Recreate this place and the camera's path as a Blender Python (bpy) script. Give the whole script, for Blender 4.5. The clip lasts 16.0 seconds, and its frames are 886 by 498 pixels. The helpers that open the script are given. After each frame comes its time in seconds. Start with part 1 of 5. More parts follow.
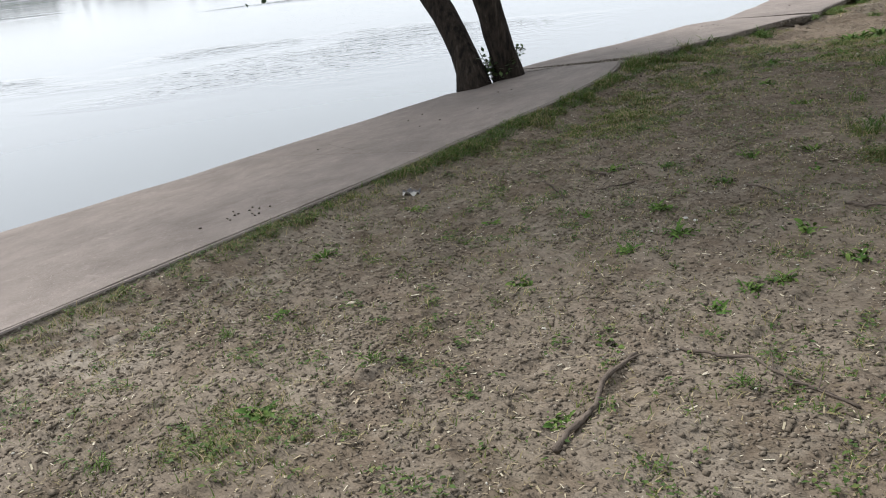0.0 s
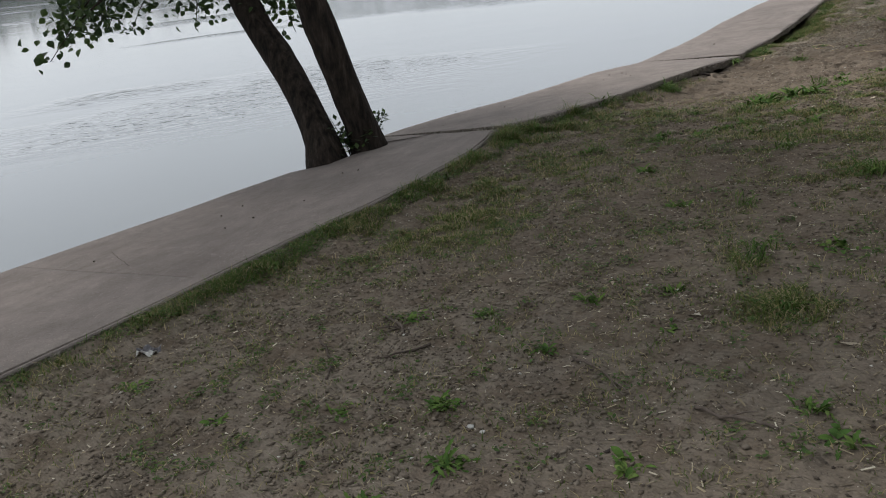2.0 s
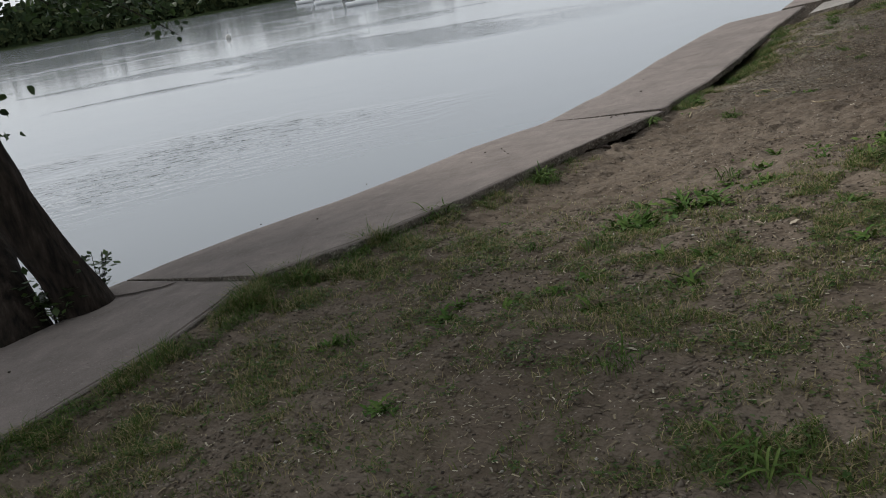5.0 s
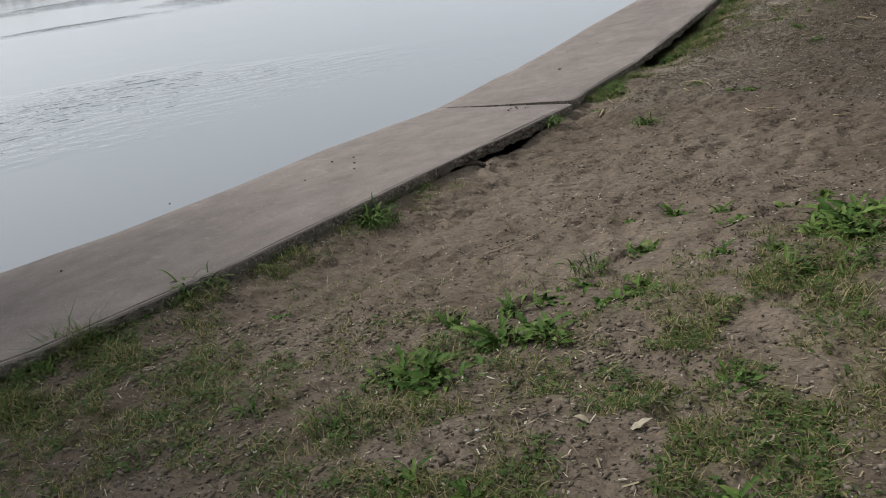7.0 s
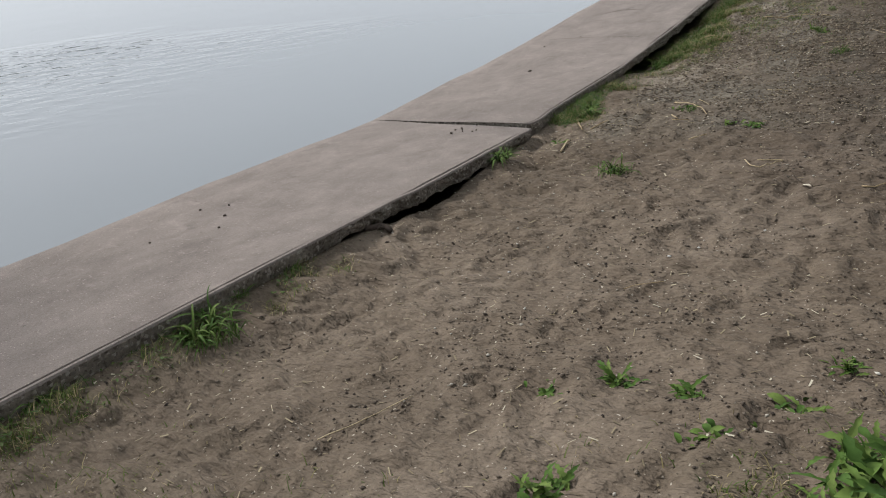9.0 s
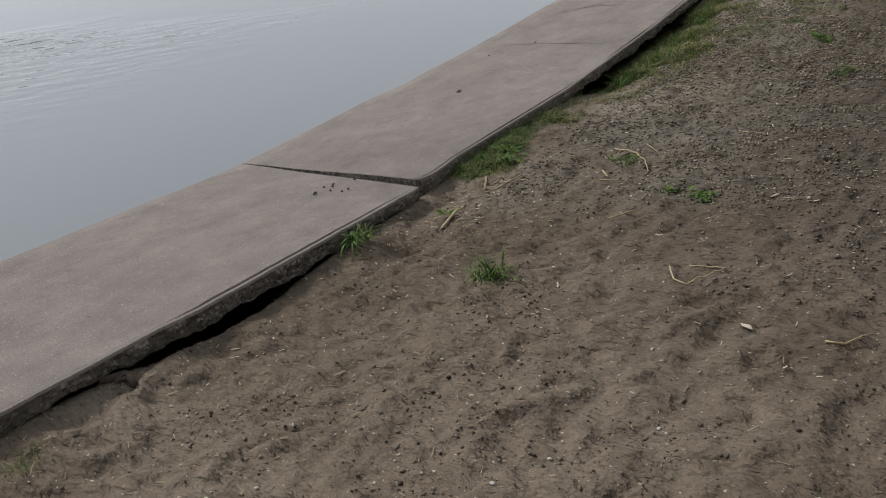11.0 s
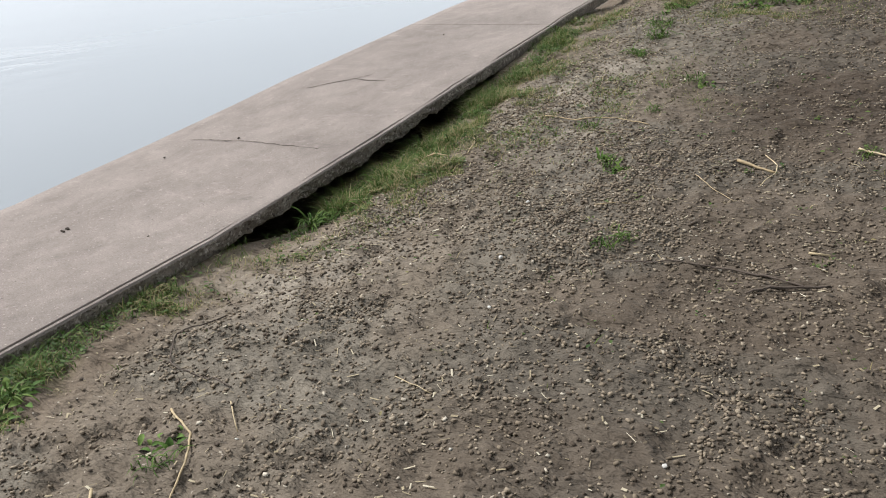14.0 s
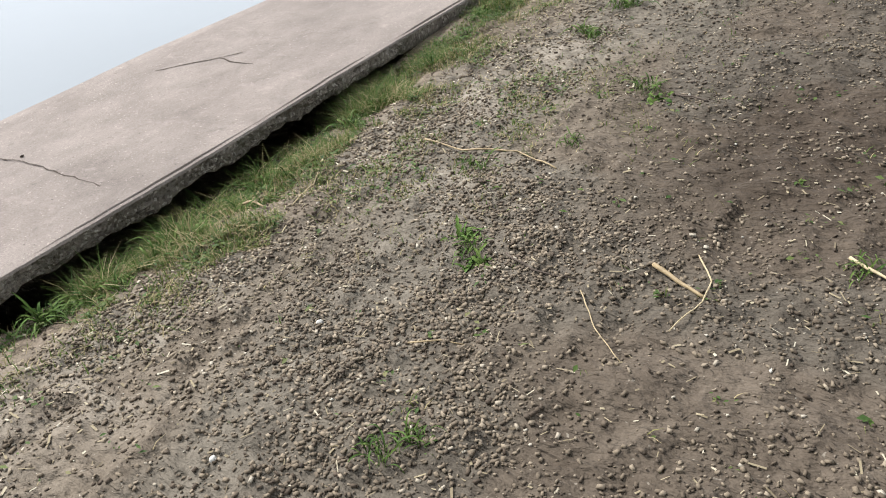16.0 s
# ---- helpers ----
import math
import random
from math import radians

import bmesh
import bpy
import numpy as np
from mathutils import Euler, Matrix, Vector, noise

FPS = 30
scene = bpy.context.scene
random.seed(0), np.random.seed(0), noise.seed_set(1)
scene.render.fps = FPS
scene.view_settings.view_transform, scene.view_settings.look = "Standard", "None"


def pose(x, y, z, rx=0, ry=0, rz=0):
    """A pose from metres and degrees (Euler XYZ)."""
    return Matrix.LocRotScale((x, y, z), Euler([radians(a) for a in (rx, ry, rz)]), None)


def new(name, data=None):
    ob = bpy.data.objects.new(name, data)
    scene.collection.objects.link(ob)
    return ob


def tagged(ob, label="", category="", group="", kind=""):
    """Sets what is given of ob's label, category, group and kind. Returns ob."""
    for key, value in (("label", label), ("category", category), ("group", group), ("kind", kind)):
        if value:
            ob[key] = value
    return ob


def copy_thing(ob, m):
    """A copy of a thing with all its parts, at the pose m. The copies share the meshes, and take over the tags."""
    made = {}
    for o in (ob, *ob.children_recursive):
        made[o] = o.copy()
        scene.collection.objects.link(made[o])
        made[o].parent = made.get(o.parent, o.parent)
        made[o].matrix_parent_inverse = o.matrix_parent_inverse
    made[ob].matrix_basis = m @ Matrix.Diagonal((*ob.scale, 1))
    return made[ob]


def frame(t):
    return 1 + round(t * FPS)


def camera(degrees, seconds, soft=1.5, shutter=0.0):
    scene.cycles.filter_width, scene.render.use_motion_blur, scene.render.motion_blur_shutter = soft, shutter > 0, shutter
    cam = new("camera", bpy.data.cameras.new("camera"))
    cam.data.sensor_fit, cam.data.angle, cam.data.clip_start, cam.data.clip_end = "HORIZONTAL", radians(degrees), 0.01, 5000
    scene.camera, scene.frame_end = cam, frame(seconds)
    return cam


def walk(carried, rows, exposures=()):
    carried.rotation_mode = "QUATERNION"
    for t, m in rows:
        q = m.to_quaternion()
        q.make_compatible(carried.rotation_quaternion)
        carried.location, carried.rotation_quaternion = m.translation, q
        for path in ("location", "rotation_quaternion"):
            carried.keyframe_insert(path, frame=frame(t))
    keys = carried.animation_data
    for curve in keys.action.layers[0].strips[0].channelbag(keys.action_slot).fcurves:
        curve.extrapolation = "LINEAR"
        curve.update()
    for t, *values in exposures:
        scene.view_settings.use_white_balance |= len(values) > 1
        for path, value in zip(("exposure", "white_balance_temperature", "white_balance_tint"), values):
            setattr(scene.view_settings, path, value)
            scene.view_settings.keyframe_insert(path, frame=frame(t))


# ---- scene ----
cam = camera(54.8, 16.0, soft=1.0)
METRES, EYE, TILT, LEAN, TURN = 16.56, 1.614, -21.5, 5.3, 35.96
ROWS = [
    (0.0, 0.0, 0.0, 0.0, -0.0, 0.0, 0.0),
    (0.5, 0.0193, 0.0221, 0.0124, 0.84, -0.73, -0.07),
    (1.0, 0.0323, 0.0458, 0.0236, 0.44, -0.43, -0.21),
    (1.5, 0.0497, 0.0686, 0.0343, -2.02, 0.54, 2.02),
    (2.0, 0.0683, 0.0895, 0.0465, -2.18, 1.39, 1.43),
    (2.5, 0.0818, 0.1173, 0.0572, -2.23, 1.98, 0.52),
    (3.0, 0.0997, 0.1414, 0.0674, -0.44, 2.54, 0.32),
    (5.5, 0.1976, 0.2656, 0.1218, -2.33, 3.05, 5.63),
    (6.0, 0.2159, 0.2904, 0.1351, -2.57, 0.52, 3.82),
    (6.5, 0.2317, 0.3196, 0.1487, -3.14, -0.02, 1.61),
    (7.0, 0.2499, 0.3437, 0.1605, -4.16, -1.19, 3.69),
    (7.5, 0.2606, 0.3654, 0.1721, -4.86, -1.22, 2.89),
    (8.0, 0.2719, 0.391, 0.1825, -5.3, -1.7, 2.78),
    (10.5, 0.3448, 0.5058, 0.2304, -0.98, -7.15, -0.9),
    (11.0, 0.3661, 0.5302, 0.2388, -1.4, -6.04, 1.59),
    (11.5, 0.3806, 0.5562, 0.2482, -2.24, -5.85, 0.79),
    (12.0, 0.395, 0.5795, 0.2564, -2.16, -5.02, -0.27),
    (12.5, 0.4127, 0.6048, 0.2643, -1.87, -4.93, -1.64),
    (13.0, 0.4328, 0.6289, 0.271, -4.45, -5.54, -1.2),
    (13.5, 0.4573, 0.648, 0.2806, -5.8, -5.49, 0.77),
    (14.0, 0.474, 0.6706, 0.2886, -6.24, -5.27, 0.52),
    (14.5, 0.4941, 0.693, 0.2981, -6.66, -4.75, 1.01),
    (15.0, 0.5109, 0.714, 0.3081, -6.42, -4.92, 0.92),
    (15.5, 0.5271, 0.7395, 0.3185, -5.99, -6.16, 0.8),
    (16.0, 0.5452, 0.7615, 0.3268, -1.94, -11.77, -0.27),
]
EXPOSURES = [(0.0, 0.68), (0.5, 0.98), (1.0, 0.87), (1.5, 0.68), (2.0, 0.1), (2.5, -0.28), (3.2, -0.25), (5.5, -0.16), (6.0, 0.5), (6.5, 0.5), (7.0, 0.1), (8.0, 0.22), (10.5, 0.25), (11.0, -0.08), (11.5, 0.27), (12.0, 0.2), (12.5, 0.02), (13.0, 0.35), (13.5, 0.62), (14.5, 0.85), (15.0, 0.56), (15.5, 0.88), (16.0, 1.12)]
walk(cam, [(t, pose(0, 0, EYE, TILT, LEAN, TURN) @ pose(METRES * x, METRES * y, METRES * z, 90 + pitch, roll, yaw)) for t, x, y, z, yaw, pitch, roll in ROWS], EXPOSURES)

# ---- daylight: bright overcast, open sky over the river ----
world = bpy.data.worlds.new("sky")
scene.world = world
world.use_nodes = True
wn, wl = world.node_tree.nodes, world.node_tree.links
wn.clear()
SUN_ELEVATION, SUN_AZIMUTH = 44.0, -88.0      # degrees; azimuth from +y towards +x
sky = wn.new("ShaderNodeTexSky")
sky.sky_type = "NISHITA"
sky.sun_disc = False
sky.sun_elevation, sky.sun_rotation = radians(SUN_ELEVATION), radians(SUN_AZIMUTH)
sky.dust_density, sky.air_density = 2.0, 1.0
grey = wn.new("ShaderNodeHueSaturation")
grey.inputs["Saturation"].default_value = 0.42
cloud = wn.new("ShaderNodeTexNoise")
cloud.inputs["Scale"].default_value, cloud.inputs["Detail"].default_value = 2.2, 5.0
veil = wn.new("ShaderNodeMapRange")
veil.inputs["To Min"].default_value, veil.inputs["To Max"].default_value = 0.88, 1.12
shade = wn.new("ShaderNodeMixRGB")
shade.blend_type, shade.inputs["Fac"].default_value = "MULTIPLY", 1.0
back, wout = wn.new("ShaderNodeBackground"), wn.new("ShaderNodeOutputWorld")
back.inputs["Strength"].default_value = 0.125
wl.new(sky.outputs["Color"], grey.inputs["Color"])
wl.new(cloud.outputs["Fac"], veil.inputs["Value"])
deck = wn.new("ShaderNodeMixRGB")              # an even cloud deck over most of the sky
deck.inputs["Fac"].default_value, deck.inputs["Color2"].default_value = 0.8, (6.6, 7.0, 7.55, 1)
wl.new(grey.outputs["Color"], deck.inputs["Color1"])
wl.new(deck.outputs["Color"], shade.inputs["Color1"])
wl.new(veil.outputs["Result"], shade.inputs["Color2"])
wl.new(shade.outputs["Color"], back.inputs["Color"])
wl.new(back.outputs["Background"], wout.inputs["Surface"])
sun = new("sun", bpy.data.lights.new("sun", "SUN"))
sun.data.energy, sun.data.angle, sun.data.color = 2.7, radians(13), (1.0, 0.97, 0.94)
sun.rotation_euler = Euler((radians(90 - SUN_ELEVATION), 0, radians(180 - SUN_AZIMUTH)))


# ---- materials ----
def material(name, rough=0.9, spec=0.3):
    m = bpy.data.materials.new(name)
    m.use_nodes = True
    b = m.node_tree.nodes["Principled BSDF"]
    b.inputs["Roughness"].default_value = rough
    b.inputs["Specular IOR Level"].default_value = spec
    return m, m.node_tree.nodes, m.node_tree.links, b


def noise_node(nodes, links, scale, detail=4.0, rough=0.55, stretch=None):
    co = nodes.new("ShaderNodeTexCoord")
    n = nodes.new("ShaderNodeTexNoise")
    n.inputs["Scale"].default_value, n.inputs["Detail"].default_value, n.inputs["Roughness"].default_value = scale, detail, rough
    if stretch:
        mp = nodes.new("ShaderNodeMapping")
        mp.inputs["Scale"].default_value = stretch
        links.new(co.outputs["Object"], mp.inputs["Vector"])
        links.new(mp.outputs["Vector"], n.inputs["Vector"])
    else:
        links.new(co.outputs["Object"], n.inputs["Vector"])
    return n.outputs["Fac"]


def ramp(nodes, links, fac, *stops):
    r = nodes.new("ShaderNodeValToRGB")
    e = r.color_ramp.elements
    while len(e) < len(stops):
        e.new(0.5)
    for el, (p, c) in zip(e, stops):
        el.position, el.color = p, (*c, 1.0) if len(c) == 3 else c
    links.new(fac, r.inputs["Fac"])
    return r.outputs["Color"]


def mix(nodes, links, fac, a, b, mode="MIX"):
    m = nodes.new("ShaderNodeMixRGB")
    m.blend_type = mode
    for key, v in (("Fac", fac), ("Color1", a), ("Color2", b)):
        if isinstance(v, (int, float)):
            m.inputs[key].default_value = v
        elif isinstance(v, tuple):
            m.inputs[key].default_value = (*v, 1.0)
        else:
            links.new(v, m.inputs[key])
    return m.outputs["Color"]


def bump(nodes, links, bsdf, height, strength, distance, below=None):
    b = nodes.new("ShaderNodeBump")
    b.inputs["Strength"].default_value, b.inputs["Distance"].default_value = strength, distance
    links.new(height, b.inputs["Height"])
    if below:
        links.new(below, b.inputs["Normal"])
    links.new(b.outputs["Normal"], bsdf.inputs["Normal"])
    return b.outputs["Normal"]


def soil_material():
    m, n, l, b = material("sandy_soil", 0.95, 0.15)
    big = noise_node(n, l, 0.9, 5)
    mid = noise_node(n, l, 9.0, 8, 0.7)
    fine = noise_node(n, l, 55.0, 5, 0.72)
    c = ramp(n, l, big, (0.3, (0.111, 0.087, 0.064)), (0.5, (0.146, 0.115, 0.086)), (0.7, (0.188, 0.151, 0.116)))
    c = mix(n, l, 0.5, c, ramp(n, l, mid, (0.34, (0.33, 0.32, 0.31)), (0.55, (0.5, 0.5, 0.5)), (0.75, (0.66, 0.66, 0.65))), "OVERLAY")
    c = mix(n, l, 0.28, c, ramp(n, l, fine, (0.34, (0.22, 0.21, 0.20)), (0.5, (0.5, 0.5, 0.5)), (0.68, (0.78, 0.78, 0.76))), "OVERLAY")
    grain = noise_node(n, l, 42.0, 2, 0.5)
    c = mix(n, l, ramp(n, l, grain, (0.67, (0, 0, 0)), (0.71, (0.4, 0.4, 0.4))), c, (0.085, 0.066, 0.052))
    chip = noise_node(n, l, 61.0, 1, 0.5)
    c = mix(n, l, ramp(n, l, chip, (0.72, (0, 0, 0)), (0.76, (0.7, 0.7, 0.7))), c, (0.50, 0.45, 0.37))
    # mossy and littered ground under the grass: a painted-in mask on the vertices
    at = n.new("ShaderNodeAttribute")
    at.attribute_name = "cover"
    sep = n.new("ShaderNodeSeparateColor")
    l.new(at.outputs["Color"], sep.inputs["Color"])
    moss = ramp(n, l, mid, (0.35, (0.084, 0.084, 0.035)), (0.7, (0.172, 0.148, 0.084)))
    c = mix(n, l, sep.outputs["Red"], c, moss)
    grit = ramp(n, l, mid, (0.35, (0.100, 0.086, 0.068)), (0.65, (0.172, 0.150, 0.120)))
    c = mix(n, l, sep.outputs["Green"], c, grit)
    c = mix(n, l, at.outputs["Alpha"], c, ramp(n, l, mid, (0.3, (0.196, 0.167, 0.133)), (0.7, (0.293, 0.259, 0.212))))
    # blue channel: tree shade on the inland ground, painted into the soil colour
    tree_shade = mix(n, l, 1.0, c, (0.42, 0.395, 0.385), "MULTIPLY")
    c = mix(n, l, sep.outputs["Blue"], c, tree_shade)
    l.new(c, b.inputs["Base Color"])
    co, warp, dent = n.new("ShaderNodeTexCoord"), n.new("ShaderNodeTexNoise"), n.new("ShaderNodeTexVoronoi")
    warp.inputs["Scale"].default_value, warp.inputs["Detail"].default_value = 6.0, 4.0
    l.new(co.outputs["Object"], warp.inputs["Vector"])
    l.new(mix(n, l, 0.16, co.outputs["Object"], warp.outputs["Color"]), dent.inputs["Vector"])
    dent.inputs["Scale"].default_value = 9.0
    nb = bump(n, l, b, dent.outputs["Distance"], 0.8, 0.024)
    nb = bump(n, l, b, noise_node(n, l, 22.0, 3, 0.5, (0.55, 1.3, 1.0)), 1.0, 0.042, nb)
    nb = bump(n, l, b, noise_node(n, l, 52.0, 3, 0.55, (0.8, 1.1, 1.0)), 0.9, 0.007, nb)
    bump(n, l, b, noise_node(n, l, 150.0, 2, 0.5), 0.8, 0.0025, nb)
    return m


def concrete_material(name, tone):
    m, n, l, b = material(name, 0.88, 0.25)
    big = noise_node(n, l, 0.8, 6, 0.6)
    streak = noise_node(n, l, 4.0, 8, 0.68, (1.3, 0.8, 1.0))
    fine = noise_node(n, l, 130.0, 4, 0.7)
    base = ramp(n, l, big, (0.28, tuple(v * 0.80 for v in tone)), (0.5, tone), (0.75, tuple(v * 1.14 for v in tone)))
    c = mix(n, l, 0.68, base, ramp(n, l, streak, (0.3, (0.34, 0.33, 0.32)), (0.6, (0.55, 0.55, 0.54)), (0.78, (0.66, 0.66, 0.66))), "OVERLAY")
    c = mix(n, l, 0.4, c, ramp(n, l, fine, (0.34, (0.22, 0.21, 0.20)), (0.5, (0.5, 0.5, 0.5)), (0.68, (0.74, 0.74, 0.73))), "OVERLAY")
    spots = noise_node(n, l, 9.0, 6, 0.7)
    c = mix(n, l, ramp(n, l, spots, (0.60, (0, 0, 0)), (0.72, (0.6, 0.6, 0.6))), c, tuple(v * 0.58 for v in tone))
    pale = noise_node(n, l, 5.0, 6, 0.75, (1.0, 1.7, 1.0))
    c = mix(n, l, ramp(n, l, pale, (0.58, (0, 0, 0)), (0.70, (0.6, 0.6, 0.6))), c, tuple(min(1, v * 1.45) for v in tone))
    fleck = noise_node(n, l, 75.0, 2, 0.5)
    c = mix(n, l, ramp(n, l, fleck, (0.66, (0, 0, 0)), (0.70, (0.65, 0.65, 0.65))), c, tuple(min(1, v * 1.9) for v in tone))
    pit = noise_node(n, l, 48.0, 3, 0.6)
    c = mix(n, l, ramp(n, l, pit, (0.67, (0, 0, 0)), (0.72, (0.75, 0.75, 0.75))), c, tuple(v * 0.4 for v in tone))
    l.new(c, b.inputs["Base Color"])
    nb = bump(n, l, b, noise_node(n, l, 30.0, 7, 0.75), 0.5, 0.010)
    bump(n, l, b, fine, 0.35, 0.002, nb)
    return m


def aggregate_material():
    m, n, l, b = material("broken_concrete_edge", 0.95, 0.2)
    co = n.new("ShaderNodeTexCoord")
    v = n.new("ShaderNodeTexVoronoi")
    v.inputs["Scale"].default_value = 70.0
    l.new(co.outputs["Object"], v.inputs["Vector"])
    fine = noise_node(n, l, 60.0, 5, 0.7)
    stain = noise_node(n, l, 7.0, 6, 0.65)
    c = ramp(n, l, stain, (0.3, (0.150, 0.126, 0.104)), (0.5, (0.235, 0.203, 0.172)), (0.72, (0.34, 0.30, 0.26)))
    pick = n.new("ShaderNodeSeparateColor")                      # single stones of the aggregate
    l.new(v.outputs["Color"], pick.inputs["Color"])
    c = mix(n, l, ramp(n, l, pick.outputs["Red"], (0.80, (0, 0, 0)), (0.84, (0.75, 0.75, 0.75))), c, (0.46, 0.42, 0.37))
    c = mix(n, l, ramp(n, l, pick.outputs["Green"], (0.82, (0, 0, 0)), (0.86, (0.6, 0.6, 0.6))), c, (0.075, 0.062, 0.052))
    c = mix(n, l, 0.6, c, ramp(n, l, fine, (0.3, (0.25, 0.25, 0.24)), (0.7, (0.72, 0.72, 0.7))), "OVERLAY")
    moss = noise_node(n, l, 4.0, 5, 0.6)
    c = mix(n, l, ramp(n, l, moss, (0.52, (0, 0, 0)), (0.7, (0.5, 0.5, 0.5))), c, (0.085, 0.082, 0.055))
    l.new(c, b.inputs["Base Color"])
    nb = bump(n, l, b, v.outputs["Distance"], 0.5, -0.008)
    nb = bump(n, l, b, noise_node(n, l, 30.0, 5, 0.7), 1.0, 0.020, nb)
    bump(n, l, b, fine, 0.9, 0.008, nb)
    return m


def island_material(name, stops, rough=0.85, spec=0.3, grain=0.0, through_light=0.0):
    """Colour by piece, with a little grain within each."""
    m, n, l, b = material(name, rough, spec)
    g = n.new("ShaderNodeNewGeometry")
    c = ramp(n, l, g.outputs["Random Per Island"], *stops)
    if grain:
        c = mix(n, l, 0.5, c, ramp(n, l, noise_node(n, l, grain, 4, 0.6), (0.3, (0.3, 0.3, 0.3)), (0.7, (0.7, 0.7, 0.7))), "OVERLAY")
    l.new(c, b.inputs["Base Color"])
    if through_light:
        t, ms, out = n.new("ShaderNodeBsdfTranslucent"), n.new("ShaderNodeMixShader"), n["Material Output"]
        ms.inputs["Fac"].default_value = through_light
        l.new(c, t.inputs["Color"])
        l.new(b.outputs["BSDF"], ms.inputs[1])
        l.new(t.outputs["BSDF"], ms.inputs[2])
        l.new(ms.outputs["Shader"], out.inputs["Surface"])
    return m


def object_material(name, stops, rough=0.7, spec=0.3, grain=30.0, relief=0.0, stretch=None):
    """Colour by object, with grain."""
    m, n, l, b = material(name, rough, spec)
    o = n.new("ShaderNodeObjectInfo")
    c = ramp(n, l, o.outputs["Random"], *stops)
    f = noise_node(n, l, grain, 5, 0.65, stretch)
    c = mix(n, l, 0.6, c, ramp(n, l, f, (0.3, (0.25, 0.25, 0.25)), (0.7, (0.75, 0.75, 0.75))), "OVERLAY")
    l.new(c, b.inputs["Base Color"])
    if relief:
        bump(n, l, b, f, 0.8, relief)
    return m


def water_material():
    m, n, l, b = material("river_water", 0.10, 0.9)
    b.inputs["IOR"].default_value = 1.333
    b.inputs["Base Color"].default_value = (0.165, 0.180, 0.190, 1)
    co, mp = n.new("ShaderNodeTexCoord"), n.new("ShaderNodeMapping")
    mp.vector_type = "TEXTURE"                   # crests run across the stream
    mp.inputs["Rotation"].default_value, mp.inputs["Scale"].default_value = (0, 0, radians(139)), (1.0, 2.2, 1.0)
    l.new(co.outputs["Object"], mp.inputs["Vector"])

    def waves(scale, detail, rough):
        t = n.new("ShaderNodeTexNoise")
        t.inputs["Scale"].default_value, t.inputs["Detail"].default_value, t.inputs["Roughness"].default_value = scale, detail, rough
        l.new(mp.outputs["Vector"], t.inputs["Vector"])
        return t.outputs["Fac"]
    swell, ripple, gust = waves(0.5, 2, 0.5), waves(4.2, 2, 0.5), waves(0.075, 3, 0.6)
    breath = ramp(n, l, gust, (0.56, (0.0, 0.0, 0.0)), (0.64, (1, 1, 1)))
    out, mid = n.new("ShaderNodeSeparateXYZ"), n.new("ShaderNodeMapRange")   # the breeze ruffles midstream only
    l.new(co.outputs["Object"], out.inputs["Vector"])
    mid.inputs["From Min"].default_value, mid.inputs["From Max"].default_value = -9.0, -17.0
    l.new(out.outputs["X"], mid.inputs["Value"])
    h = mix(n, l, 1.0, mix(n, l, 1.0, ripple, breath, "MULTIPLY"), mid.outputs["Result"], "MULTIPLY")
    nb = bump(n, l, b, swell, 0.03, 0.2)
    bump(n, l, b, h, 0.5, 0.12, nb)
    return m


def bark_material():
    m, n, l, b = material("bark", 0.95, 0.15)
    ridges = noise_node(n, l, 9.0, 6, 0.65, (2.2, 2.2, 0.45))
    c = ramp(n, l, ridges, (0.35, (0.011, 0.009, 0.008)), (0.55, (0.036, 0.028, 0.022)), (0.75, (0.080, 0.064, 0.051)))
    l.new(c, b.inputs["Base Color"])
    bump(n, l, b, ridges, 1.0, 0.05)
    return m


SOIL = soil_material()
CONCRETE = concrete_material("weathered_concrete", (0.202, 0.172, 0.155))
PALE_CONCRETE = concrete_material("pale_concrete", (0.27, 0.25, 0.225))
EDGE = aggregate_material()
WATER = water_material()
BARK = bark_material()
GRASS = island_material("grass_blades", ((0.0, (0.050, 0.088, 0.015)), (0.35, (0.085, 0.126, 0.024)), (0.58, (0.135, 0.152, 0.042)), (0.68, (0.24, 0.20, 0.095)), (1.0, (0.38, 0.31, 0.18))), 0.7, 0.2, 0.0, 0.25)
TURF = island_material("turf_blades", ((0.0, (0.032, 0.076, 0.012)), (0.5, (0.066, 0.122, 0.021)), (0.85, (0.105, 0.152, 0.034)), (1.0, (0.24, 0.20, 0.09))), 0.7, 0.2, 0.0, 0.25)
CLOVER = island_material("small_leaves", ((0.0, (0.032, 0.068, 0.013)), (0.6, (0.064, 0.108, 0.022)), (0.85, (0.108, 0.142, 0.040)), (1.0, (0.22, 0.18, 0.09))), 0.65, 0.25, 0.0, 0.2)
WEED = object_material("weed_leaf", ((0.0, (0.038, 0.080, 0.015)), (0.5, (0.066, 0.118, 0.022)), (1.0, (0.110, 0.155, 0.038))), 0.7, 0.15, 45.0)
LEAF = island_material("tree_leaf", ((0.0, (0.018, 0.038, 0.010)), (0.6, (0.034, 0.065, 0.015)), (1.0, (0.065, 0.105, 0.025))), 0.5, 0.4, 0.0, 0.28)
PEBBLE = island_material("pebbles", ((0.0, (0.066, 0.050, 0.037)), (0.3, (0.125, 0.099, 0.072)), (0.75, (0.188, 0.151, 0.109)), (0.97, (0.262, 0.216, 0.160)), (1.0, (0.42, 0.38, 0.31))), 0.9, 0.2, 120.0)
